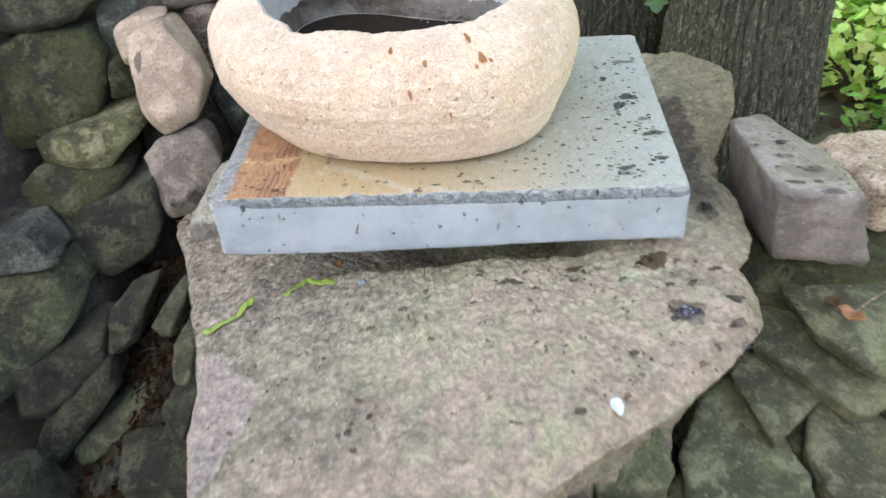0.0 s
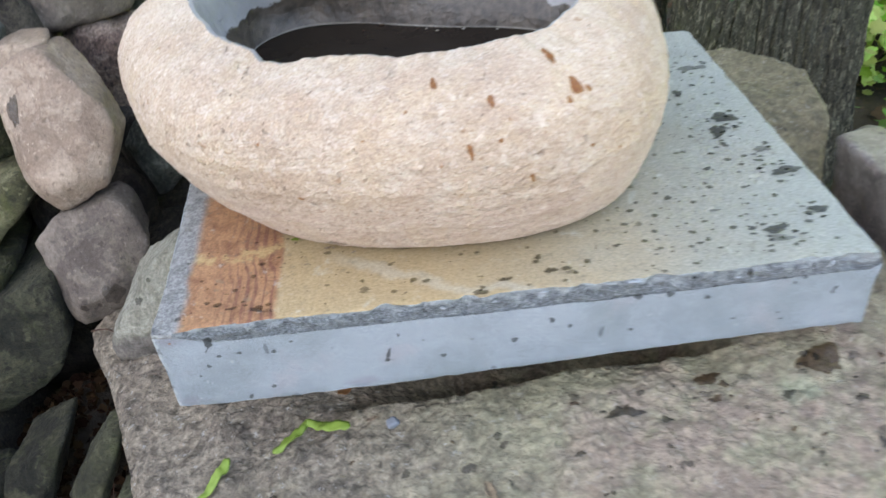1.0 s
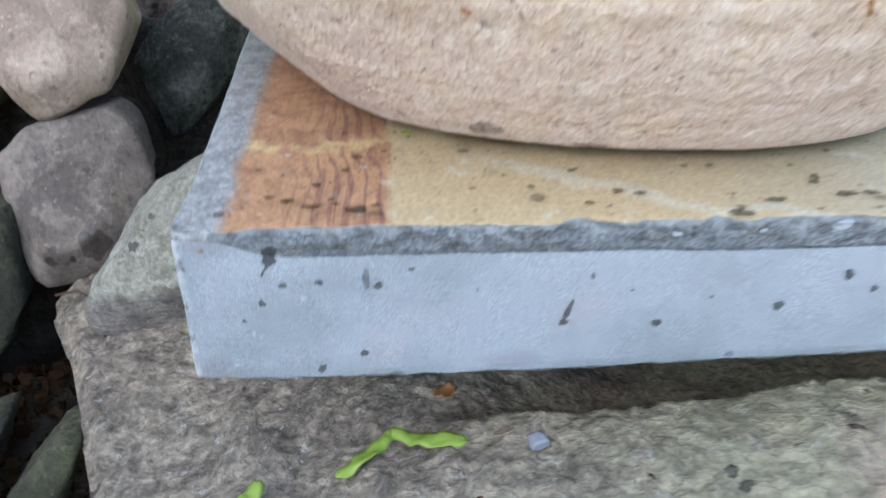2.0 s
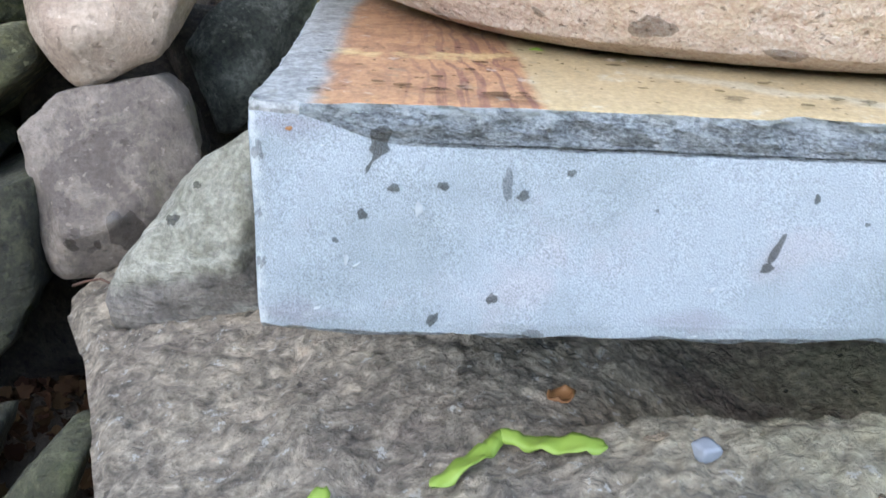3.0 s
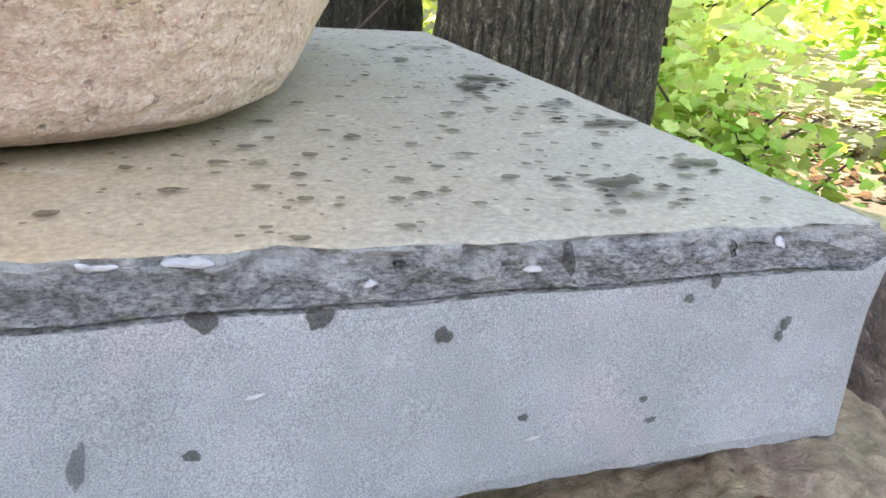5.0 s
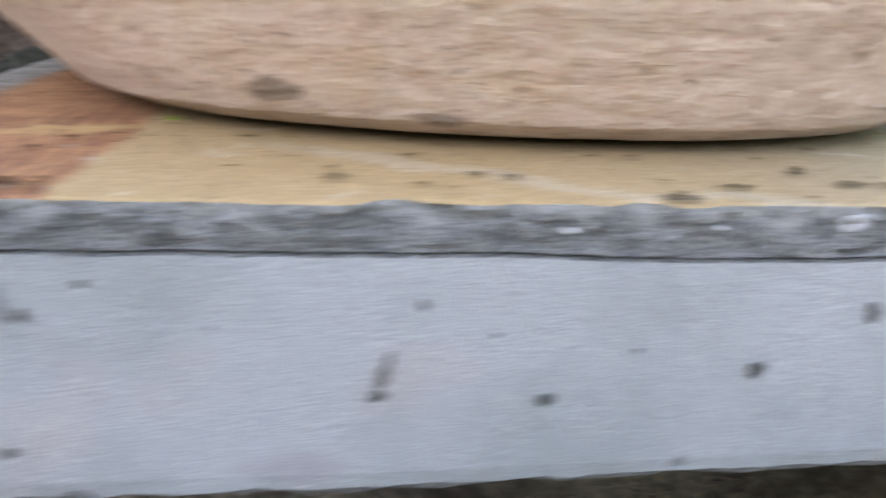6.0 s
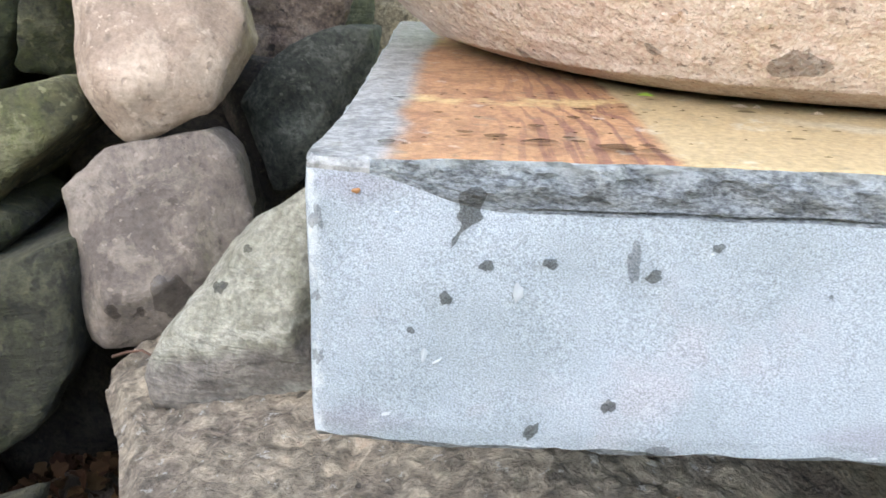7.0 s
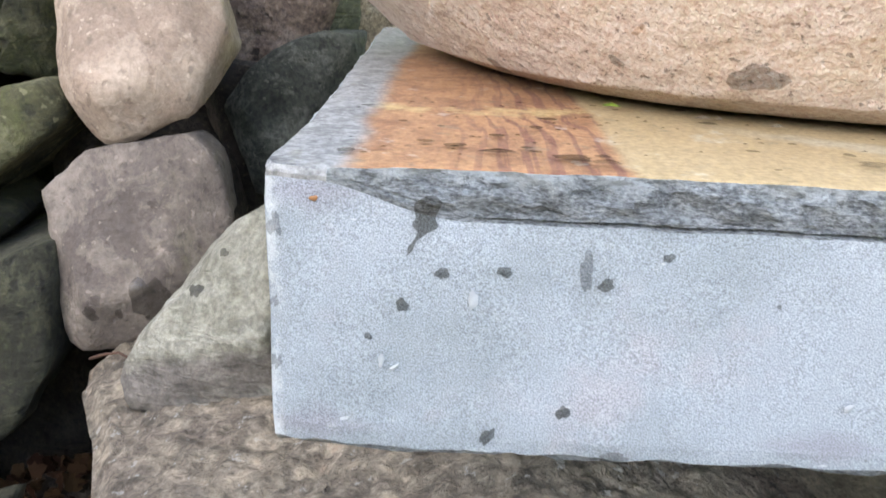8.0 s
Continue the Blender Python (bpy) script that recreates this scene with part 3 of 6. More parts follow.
def rock(name, centre, size, turn, material, label, seed=1, sharp=9, cuts=9, rough=0.05, level=4, category="stone", group="", taper=0.0):
    """A stone: a rounded polytope of given size, turned by degrees, with uneven skin."""
    rnd = np.random.RandomState(seed)
    dirs, faces = SPHERES[level]
    normals = [np.array(v, float) for v in ((1, 0, 0), (-1, 0, 0), (0, 1, 0), (0, -1, 0), (0, 0, 1), (0, 0, -1))]
    normals = [v + rnd.normal(0, 0.13, 3) for v in normals]
    far = [1.0] * 6
    for _ in range(cuts):
        normals.append(rnd.normal(0, 1, 3))
        far.append(rnd.uniform(1.02, 1.35))
    normals = np.array([v / np.linalg.norm(v) for v in normals])
    reach = np.maximum(0, dirs @ normals.T / np.array(far))
    r = (reach**sharp).sum(1) ** (-1 / sharp)
    pts = dirs * r[:, None]
    if taper:
        pts[:, :2] *= (1 - taper * pts[:, 2:3])
    pts = pts * np.array(size) / 2
    small = min(size)
    for i in range(len(pts)):
        x, y, z = pts[i]
        k = rough * small * (0.9 * fbm(x + seed, y, z, 1.3 / small, 3) + 0.45 * fbm(x, y + seed, z, 6 / small, 4))
        pts[i] += dirs[i] * k
    m = Euler([radians(a) for a in turn]).to_matrix()
    spun = pts @ np.array(m).T
    low = spun[:, 2].min()
    verts = spun + np.array(centre)
    ob = link(name, verts.tolist(), faces, material, at=(centre[0], centre[1], centre[2] + low))
    return tagged(ob, label, category, group)


def hewn(name, corners, material, label, seed=1, sharp=18, rough=0.04, level=5, category="stone", group="", cuts=0):
    """A stone with flat faces between given corners, its edges worn round."""
    bm = bmesh.new()
    for c in corners:
        bm.verts.new(c)
    bmesh.ops.convex_hull(bm, input=bm.verts)
    bm.normal_update()
    centre = np.mean(np.array(corners), 0)
    planes = []
    for f in bm.faces:
        nrm, h = np.array(f.normal), float(np.dot(np.array(f.normal), np.array(f.calc_center_median()) - centre))
        if h > 1e-4 and all(nrm @ q < 0.97 for q, _ in planes):
            planes.append((nrm, h))
    bm.free()
    rnd, spread = np.random.RandomState(seed), np.array(corners) - centre
    for _ in range(cuts):
        nrm = rnd.normal(0, 1, 3)
        nrm /= np.linalg.norm(nrm)
        planes.append((nrm, float((spread @ nrm).max()) * rnd.uniform(0.84, 0.96)))
    dirs, faces = SPHERES[level]
    reach = np.maximum(0, dirs @ np.array([q for q, _ in planes]).T / np.array([h for _, h in planes]))
    pts = dirs * ((reach**sharp).sum(1) ** (-1 / sharp))[:, None]
    small = min(np.ptp(np.array(corners), 0))
    for i in range(len(pts)):
        x, y, z = pts[i]
        pts[i] += dirs[i] * rough * small * (0.9 * fbm(x + seed, y, z, 1.3 / small, 3) + 0.5 * fbm(x, y + seed, z, 6 / small, 4))
    verts = pts + centre
    ob = link(name, verts.tolist(), faces, material, at=(centre[0], centre[1], verts[:, 2].min()))
    return tagged(ob, label, category, group)


def patch(name, centre, u, v, normal, material, parent, seed, ragged=0.3, lift=0.0004, points=18, label=""):
    """A thin ragged film on a flat face: u and v are its half axes."""
    rnd = random.Random(seed)
    c, u, v, normal = Vector(centre), Vector(u), Vector(v), Vector(normal)
    ph = [rnd.uniform(0, 6.28) for _ in range(4)]
    ring = []
    for i in range(points):
        a = 2 * math.pi * i / points
        k = 1 + ragged * (0.5 * math.sin(2 * a + ph[0]) + 0.45 * math.sin(3 * a + ph[1]) + 0.35 * math.sin(5 * a + ph[2]) + 0.25 * math.sin(7 * a + ph[3]))
        ring.append(c + (u * math.cos(a) + v * math.sin(a)) * k + normal * lift)
    verts = [c + normal * lift * 1.6] + ring
    faces = [(0, 1 + i, 1 + (i + 1) % points) for i in range(points)]
    return link(name, [tuple(p) for p in verts], faces, material, at=tuple(c), parent=parent, label=label)


# ---- ground ----
def ground_height(x, y):
    near = math.exp(-((x + 0.41) ** 2 / 0.02 + (y - 0.99) ** 2 / 0.012))
    gap = math.exp(-((x + 0.375) ** 2 / 0.006 + (y - 0.80) ** 2 / 0.012))
    return 0.20 + 0.165 * near + 0.10 * gap + 0.02 * fbm(x, y, 0, 2.5) * math.exp(-(x * x + y * y) / 40) + 0.02 * smooth(1.2, 3, y)


def build_ground():
    steps = [0.025 * i for i in range(50)]
    while steps[-1] < 900:
        steps.append(steps[-1] * 1.22)
    line = [-s for s in reversed(steps[1:])] + steps
    verts = [(x, y + 0.9, ground_height(x, y + 0.9)) for y in line for x in line]
    n = len(line)
    faces = [(j * n + i, j * n + i + 1, (j + 1) * n + i + 1, (j + 1) * n + i) for j in range(n - 1) for i in range(n - 1)]
    tagged(link("ground", verts, faces, GROUND), "dark damp soil between stones and under shrubs, paler further out to bounce light", "ground", kind="structure")


build_ground()


# ---- the large boulder ----
OUTLINE = [(-0.196, 0.50), (-0.212, 0.54), (-0.233, 0.596), (-0.244, 0.659), (-0.262, 0.708), (-0.278, 0.752), (-0.294, 0.785), (-0.318, 0.845), (-0.345, 0.906), (-0.376, 0.962), (-0.384, 0.985), (-0.34, 1.10),
           (-0.1, 1.24), (0.12, 1.27), (0.25, 1.25), (0.325, 1.222), (0.368, 1.15), (0.352, 1.06), (0.318, 0.99), (0.312, 0.94), (0.322, 0.90), (0.322, 0.83), (0.310, 0.79), (0.296, 0.778),
           (0.306, 0.72), (0.299, 0.688), (0.280, 0.659), (0.248, 0.625), (0.215, 0.600), (0.180, 0.573), (0.127, 0.534), (0.09, 0.505), (0.03, 0.46), (-0.08, 0.42), (-0.16, 0.44)]
HEART = (0.0, 0.85)


def outline_reach(angle):
    """How far the boulder's outline lies from its heart in a direction."""
    dx, dy = math.cos(angle), math.sin(angle)
    best = 0.3
    for i, (ax, ay) in enumerate(OUTLINE):
        bx, by = OUTLINE[(i + 1) % len(OUTLINE)]
        ax, ay, ex, ey = ax - HEART[0], ay - HEART[1], bx - ax, by - ay
        det = dx * -ey + ex * dy
        if abs(det) < 1e-9:
            continue
        d, s = (ax * -ey + ex * ay) / det, (dx * ay - dy * ax) / det
        if d > 0 and 0 <= s <= 1:
            best = d
    return best


def boulder_height(x, y):
    z = 0.522 + (0.2 * x if x < 0 else 0.08 * min(x, 0.13))
    z += 0.022 * smooth(0.80, 0.98, y) * smooth(-0.22, -0.02, x) * (1 - smooth(0.16, 0.26, x))
    z += 0.022 * smooth(0.98, 1.10, y) * smooth(0.2, 0.3, x)
    z -= 0.018 * math.exp(-((x - 0.285) ** 2 + (y - 1.0) ** 2) / 0.002)
    z += 0.006 * fbm(x, y, 3.1, 9, 4) + 0.0036 * fbm(x, y, 7.7, 45, 4) + 0.0019 * fbm(x, y, 1.7, 150, 2)
    z -= 0.022 * smooth(0.71, 0.86, y) * (1 - smooth(0.95, 1.05, y)) * smooth(-0.10, 0.0, x) * (1 - smooth(0.12, 0.20, x))
    z -= 0.07 * smooth(0.797, 0.822, y) * (1 - smooth(0.95, 1.05, y)) * smooth(-0.165, -0.02, x) * (1 - smooth(0.12, 0.175, x))
    if -0.24 < x < 0.24 and 0.775 < y < 1.16:
        z = min(z, 0.5405 + 0.0092 * smooth(-0.16, 0.22, x))
    return z


def build_boulder():
    around, rings = 1000, 190
    verts, faces = [(HEART[0], HEART[1], boulder_height(*HEART))], []
    reach = [outline_reach(2 * math.pi * i / around) for i in range(around)]
    reach = [r * (1 + 0.008 * fbm(math.cos(2 * math.pi * i / around) * 2, math.sin(2 * math.pi * i / around) * 2, 0.4, 3, 4)) for i, r in enumerate(reach)]
    for j in range(1, rings + 1):
        for i in range(around):
            a, f = 2 * math.pi * i / around, j / rings
            x, y = HEART[0] + math.cos(a) * reach[i] * f, HEART[1] + math.sin(a) * reach[i] * f
            edge = reach[i] * (1 - f)
            drop, width = (0.016, 0.035) if x > 0 and y < 0.95 else (0.007, 0.014)
            verts.append((x, y, boulder_height(x, y) - drop * (1 - smooth(0, width, edge)) ** 2))
    for j in range(1, 26):
        for i in range(around):
            a, f = 2 * math.pi * i / around, j / 25
            lump = 0.02 * fbm(math.cos(a) * 1.5, math.sin(a) * 1.5, f * 2, 4, 5) - 0.105 * f**0.6 + 0.006 * math.sin(min(1, f * 6) * 3.14)
            r = reach[i] + lump * min(1, f * 8)
            x, y = HEART[0] + math.cos(a) * r, HEART[1] + math.sin(a) * r
            top = verts[1 + (rings - 1) * around + i][2]
            verts.append((x, y, top + (0.12 - top) * f**1.2))
    faces += [(0, 1 + i, 1 + (i + 1) % around) for i in range(around)]
    for j in range(rings + 25 - 1):
        a, b = 1 + j * around, 1 + (j + 1) * around
        faces += [(a + i, b + i, b + (i + 1) % around, a + (i + 1) % around) for i in range(around)]
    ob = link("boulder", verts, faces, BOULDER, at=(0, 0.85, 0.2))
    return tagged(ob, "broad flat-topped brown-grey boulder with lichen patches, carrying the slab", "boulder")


BOULDER_OB = build_boulder()


# ---- the bluestone slab ----
SLAB_Z, SLAB_LOW = 0.611, 0.546
CORNERS = [(-0.2325, 0.78), (0.2415, 0.78), (0.236, 1.156), (-0.2505, 1.156)]


def slab_rim():
    """Points along the slab's edge with their outward normals and the side they lie on."""
    rim = []
    for k in range(4):
        (ax, ay), (bx, by) = CORNERS[k], CORNERS[(k + 1) % 4]
        length = math.hypot(bx - ax, by - ay)
        n = int(length / (0.0018 if k == 0 else 0.004))
        nx, ny = (by - ay) / length, -(bx - ax) / length
        for i in range(n):
            s = i / n
            rim.append((ax + (bx - ax) * s, ay + (by - ay) * s, nx, ny, k, s * length, length))
    return rim


def build_slab():
    rim = slab_rim()
    n = len(rim)
    cx, cy = -0.005, 0.968
    low = lambda x: SLAB_LOW - 0.0045 + 0.0092 * smooth(-0.16, 0.22, x) + 0.0015 * math.exp(-((x + 0.235) / 0.02) ** 2)
    span = 4
    soft = [[sum(rim[(i + d) % n][c] for d in range(-span, span + 1)) / (2 * span + 1) for c in (2, 3)] for i in range(n)]
    rim = [(p[0], p[1], *soft[i], *p[4:]) for i, p in enumerate(rim)]
    rings, kinds = [], []
    set_back, line = [], []
    for x, y, nx, ny, k, s, length in rim:
        wave = fbm(x, y, 0.3, 30, 4)
        chip = max(0, fbm(x, y, 5.0, 55, 3) - 0.15)
        if k == 0:
            back = 0.0045 + 0.003 * wave + 0.006 * chip
            z = 0.6015 - 0.0012 * math.exp(-((x - 0.03) / 0.09) ** 2) + 0.0012 * fbm(x, 0, 2.0, 22, 3)
            blend = smooth(-0.224, -0.188, x)
            back, z = back * blend + 0.0014 * (1 - blend), z * blend + 0.6095 * (1 - blend)
        elif k == 3:
            back, z = 0.0035 + 0.002 * wave + 0.003 * chip, 0.605 + 0.002 * wave
            blend = smooth(0.004, 0.05, length - s)
            back, z = back * blend + 0.0014 * (1 - blend), z * blend + 0.6095 * (1 - blend)
        else:
            back, z = 0.002 + 0.001 * wave, 0.6085
        set_back.append(max(0.0008, back))
        line.append(z)
    near = [min(p[5], p[6] - p[5]) < 0.012 or p[4] == 3 for p in rim]
    for values in (set_back, line):
        even = [sum(values[(i + d) % n] for d in range(-4, 5)) / 9 for i in range(n)]
        values[:] = [e if c else v for v, e, c in zip(values, even, near)]

    def ring(offset, height, kind):
        pts = []
        for i, (x, y, nx, ny, k, s, length) in enumerate(rim):
            o = offset(i, x, y)
            round_off = (0.0026 + 0.0022 * smooth(0.603, 0.611, height(i, x, y))) * max(0, 1 - min(s, length - s) / 0.007) ** 2 * (1 + 0.9 * fbm(x, y, height(i, x, y), 90, 4))
            pts.append((x - nx * (o + round_off), y - ny * (o + round_off), height(i, x, y)))
        rings.append(pts)
        kinds.append(kind)

    for f in [0.04 * j for j in range(1, 25)] + [0.985]:
        base = [(cx + (p[0] - p[2] * set_back[i] - cx) * f, cy + (p[1] - p[3] * set_back[i] - cy) * f) for i, p in enumerate(rim)]
        rings.append([(x, y, SLAB_Z + 0.0003 * fbm(x, y, 0, 14, 3)) for x, y in base])
        kinds.append(0)
    ring(lambda i, x, y: set_back[i], lambda i, x, y: SLAB_Z - 0.0003 + 0.0002 * fbm(x, y, 1, 40, 3), 0)
    for f in (0.12, 0.25, 0.38, 0.52, 0.66, 0.8, 0.92):
        ring(lambda i, x, y, f=f: set_back[i] * (1 - 0.8 * f) + (0.0007 if rim[i][4] else 0.0030 * smooth(-0.224, -0.190, x)) * fbm(x * 1.0, f * 0.025, 4.0 + y, 110, 5),
             lambda i, x, y, f=f: SLAB_Z + (line[i] - SLAB_Z) * f + 0.0006 * fbm(x, y, f * 3, 130, 3), 2)
    ring(lambda i, x, y: 0.0012 if rim[i][4] else 0.0002 + 0.0006 * smooth(-0.205, -0.17, x), lambda i, x, y: line[i] + 0.0001, 2)
    # a thin crack under the broken edge
    ring(lambda i, x, y: 0.0012 if rim[i][4] else 0.0003 + (0.0026 + 0.0022 * fbm(x, 0, 6, 40, 3)) * smooth(-0.196, -0.16, x), lambda i, x, y: line[i] - 0.0003, 2)
    ring(lambda i, x, y: 0.0002, lambda i, x, y: line[i] - 0.0010, 2)
    for f in (0.1, 0.3, 0.5, 0.7, 0.9):
        ring(lambda i, x, y, f=f: 0.0004 * fbm(x, y, f, 40, 3), lambda i, x, y, f=f: line[i] + (low(x) - line[i]) * f, 1)
    ring(lambda i, x, y: 0.0006, lambda i, x, y: low(x) + 0.0018 + 0.0009 * fbm(x, y, 0, 110, 4), 1)
    ring(lambda i, x, y: 0.002 + 0.004 * max(0, fbm(x, y, 8, 50, 3)), lambda i, x, y: low(x) + 0.0012 * fbm(x, y, 2, 40, 3), 2)
    rings.append([(cx + (p[0] - cx) * 0.5, cy + (p[1] - cy) * 0.5, low(p[0])) for p in rim])
    kinds.append(1)
    verts = [(cx, cy, SLAB_Z)] + [p for r in rings for p in r] + [(cx, cy, SLAB_LOW + 0.005)]
    faces, slots = [(0, 1 + i, 1 + (i + 1) % n) for i in range(n)], [0] * n
    for j in range(len(rings) - 1):
        a, b = 1 + j * n, 1 + (j + 1) * n
        faces += [(a + i, b + i, b + (i + 1) % n, a + (i + 1) % n) for i in range(n)]
        slots += [kinds[j + 1]] * n
    last = 1 + (len(rings) - 1) * n
    faces += [(len(verts) - 1, last + (i + 1) % n, last + i) for i in range(n)]
    slots += [1] * n
    # the break runs out before the corner
    for f, face in enumerate(faces):
        if slots[f] == 2 and n <= f < len(faces) - n:
            x, y, _, _, k, _, _ = rim[f % n]
            if (k == 0 and x < -0.2185) or (k == 3 and y < 0.80):
                slots[f] = 0
    ob = link("stone_slab", verts, faces, [SLAB_TOP, SLAB_SIDE, SLAB_BREAK], slots, smooth=True, at=(-0.2325, 0.78, SLAB_LOW))
    ob.data.polygons.foreach_set("use_smooth", [k == 0 for k in slots])
    return tagged(ob, "thick blue-grey bluestone slab with rust and ochre bands and drip marks", "slab")


SLAB = build_slab()


# ---- the stone basin ----
BASIN = (-0.0291, 0.9632)
PROFILE = [(0.6107, 0.42), (0.6124, 0.50), (0.6128, 0.715), (0.6145, 0.762), (0.619, 0.822), (0.626, 0.856), (0.637, 0.903), (0.65, 0.956), (0.665, 0.995), (0.682, 1.024), (0.699, 1.022), (0.714, 1.000), (0.728, 0.953),
           (0.738, 0.883), (0.7445, 0.797), (0.748, 0.705)]
INSIDE = [(0.7472, 0.692), (0.742, 0.684), (0.735, 0.678), (0.72, 0.669), (0.705, 0.658), (0.69, 0.642), (0.675, 0.618), (0.66, 0.57), (0.645, 0.48), (0.638, 0.27)]
WATER_Z = 0.685


def basin_point(a, z, s):
    """A point of the basin's skin: angle, height, share of the full width; the boulder leans and is fuller in front."""
    if 0.612 < z < 0.66:
        s += 0.03 * math.exp(-((a + math.pi) % (2 * math.pi) - math.pi + 0.55) ** 2 / 0.25) * (1 - smooth(0.622, 0.655, z))
    c, d = math.cos(a), math.sin(a)
    k = (abs(c) ** 2.74 + abs(d) ** 2.74) ** (-1 / 2.74) * (1 + 0.070 * math.sin(3 * a) - 0.020 * math.sin(2 * a))
    half = 0.1722 if c > 0 else 0.2269
    deep = 0.1489 if d < 0 else 0.172
    up = 0.67 - z
    return BASIN[0] + half * s * k * c + 0.1324 * up, BASIN[1] + deep * s * k * d - 0.0566 * up


def hollow_point(a, z, s):
    """A point of the carved hollow, which reaches further back on one side."""
    x, y = basin_point(a, z, s)
    return x, y - 0.36 * (x - BASIN[0] + 0.04) * max(0.0, math.sin(a)) * (1 - smooth(0.69, 0.745, z))


def rim_wave(a):
    wave = 0.0025 * fbm(math.cos(a) * 1.5, math.sin(a) * 1.5, 2.2, 3.5, 4) + 0.0009 * fbm(math.cos(a) * 9, math.sin(a) * 9, 4.2, 2.5, 3)
    turn = (a + 2.284 + math.pi) % (2 * math.pi) - math.pi
    return wave - 0.0055 * smooth(-0.02, 0.03, turn) * (1 - smooth(0.03, 0.45, turn))


def dense(profile, per):
    out = []
    for (z0, s0), (z1, s1) in zip(profile, profile[1:]):
        out += [(z0 + (z1 - z0) * i / per, s0 + (s1 - s0) * i / per) for i in range(per)]
    return out + [profile[-1]]


def build_basin():
    around = 800
    for name, profile, material, label in (("body", dense(PROFILE, 12), BOWL, ""), ("hollow", [PROFILE[-1]] + INSIDE, HOLLOW, "grey carved hollow with a dark wet tide mark")):
        verts, faces = [], []
        rows = dense(profile, 3) if name == "hollow" else profile
        for z, s in rows:
            up = smooth(0.70, 0.75, z)
            for i in range(around):
                a = 2 * math.pi * i / around
                x, y = hollow_point(a, z, s) if name == "hollow" else basin_point(a, z, s)
                lump = 0.0018 * fbm(x, y, z, 14, 3) + 0.0006 * fbm(x, y, z, 110, 2) + (0.0005 * fbm(x, y, z, 250, 2) if name == "body" else 0)
                x, y = x + lump * math.cos(a), y + lump * math.sin(a)
                verts.append((x, y, z + up * rim_wave(a)))
        for j in range(len(rows) - 1):
            b, c = j * around, (j + 1) * around
            faces += [(b + i, b + (i + 1) % around, c + (i + 1) % around, c + i) for i in range(around)]
        end = len(verts)
        if name == "hollow":
            verts.append((BASIN[0], BASIN[1], 0.637))
            faces += [(end - around + i, end - around + (i + 1) % around, end) for i in range(around)]
            link(name, verts, faces, material, at=(BASIN[0], BASIN[1], 0.611), parent=basin, label=label)
        else:
            verts.append((BASIN[0], BASIN[1], 0.6107))
            faces += [((i + 1) % around, i, end) for i in range(around)]
            basin = tagged(link("stone_basin", verts, faces, material, at=(BASIN[0], BASIN[1], 0.611)),
                           "rounded cream boulder carved into a water basin, on the slab", "basin")
    level, ring = WATER_Z, []
    for i in range(80):
        ring.append((*hollow_point(2 * math.pi * i / 80, level, 0.640), level))
    water = link("water", [(BASIN[0], BASIN[1], level)] + ring, [(0, 1 + i, 1 + (i + 1) % 80) for i in range(80)], WATER, at=(BASIN[0], BASIN[1], level))
    tagged(water, "dark still rainwater standing in the basin", "water")
    line, loops = [], []
    for i in range(160):
        a = 2 * math.pi * i / 160
        wob = 0.002 * math.sin(7 * a) + 0.0015 * math.sin(17 * a + 1)
        for s, lift in ((0.625, 0.0004), (0.6305, 0.0010 + 0.0004 * math.sin(9 * a))):
            line.append((*hollow_point(a, level, s + wob), level + lift))
        loops.append((2 * i, 2 * i + 1, (2 * i + 3) % 320, (2 * i + 2) % 320))
    link("scum_line", line, loops, SCUM, at=(BASIN[0], BASIN[1], level), parent=water, label="thin pale line of scum along the wall")
    rnd = random.Random(12)
    for k in range(14):
        a, s = rnd.uniform(0.3, 2.8), rnd.uniform(0.48, 0.62)
        x, y = hollow_point(a, level, s)
        r = rnd.uniform(0.0008, 0.0022)
        ring = [(x + r * rnd.uniform(0.6, 1.3) * math.cos(b), y + r * rnd.uniform(0.5, 1.1) * math.sin(b), level + 0.0006) for b in [0.785 * i for i in range(8)]]
        link("floating_speck", [(x, y, level + 0.0014)] + ring, [(0, 1 + i, 1 + (i + 1) % 8) for i in range(8)], CRUMBS if k % 3 else SCUM, at=(x, y, level), parent=water)
    return basin


BASIN_OB = build_basin()


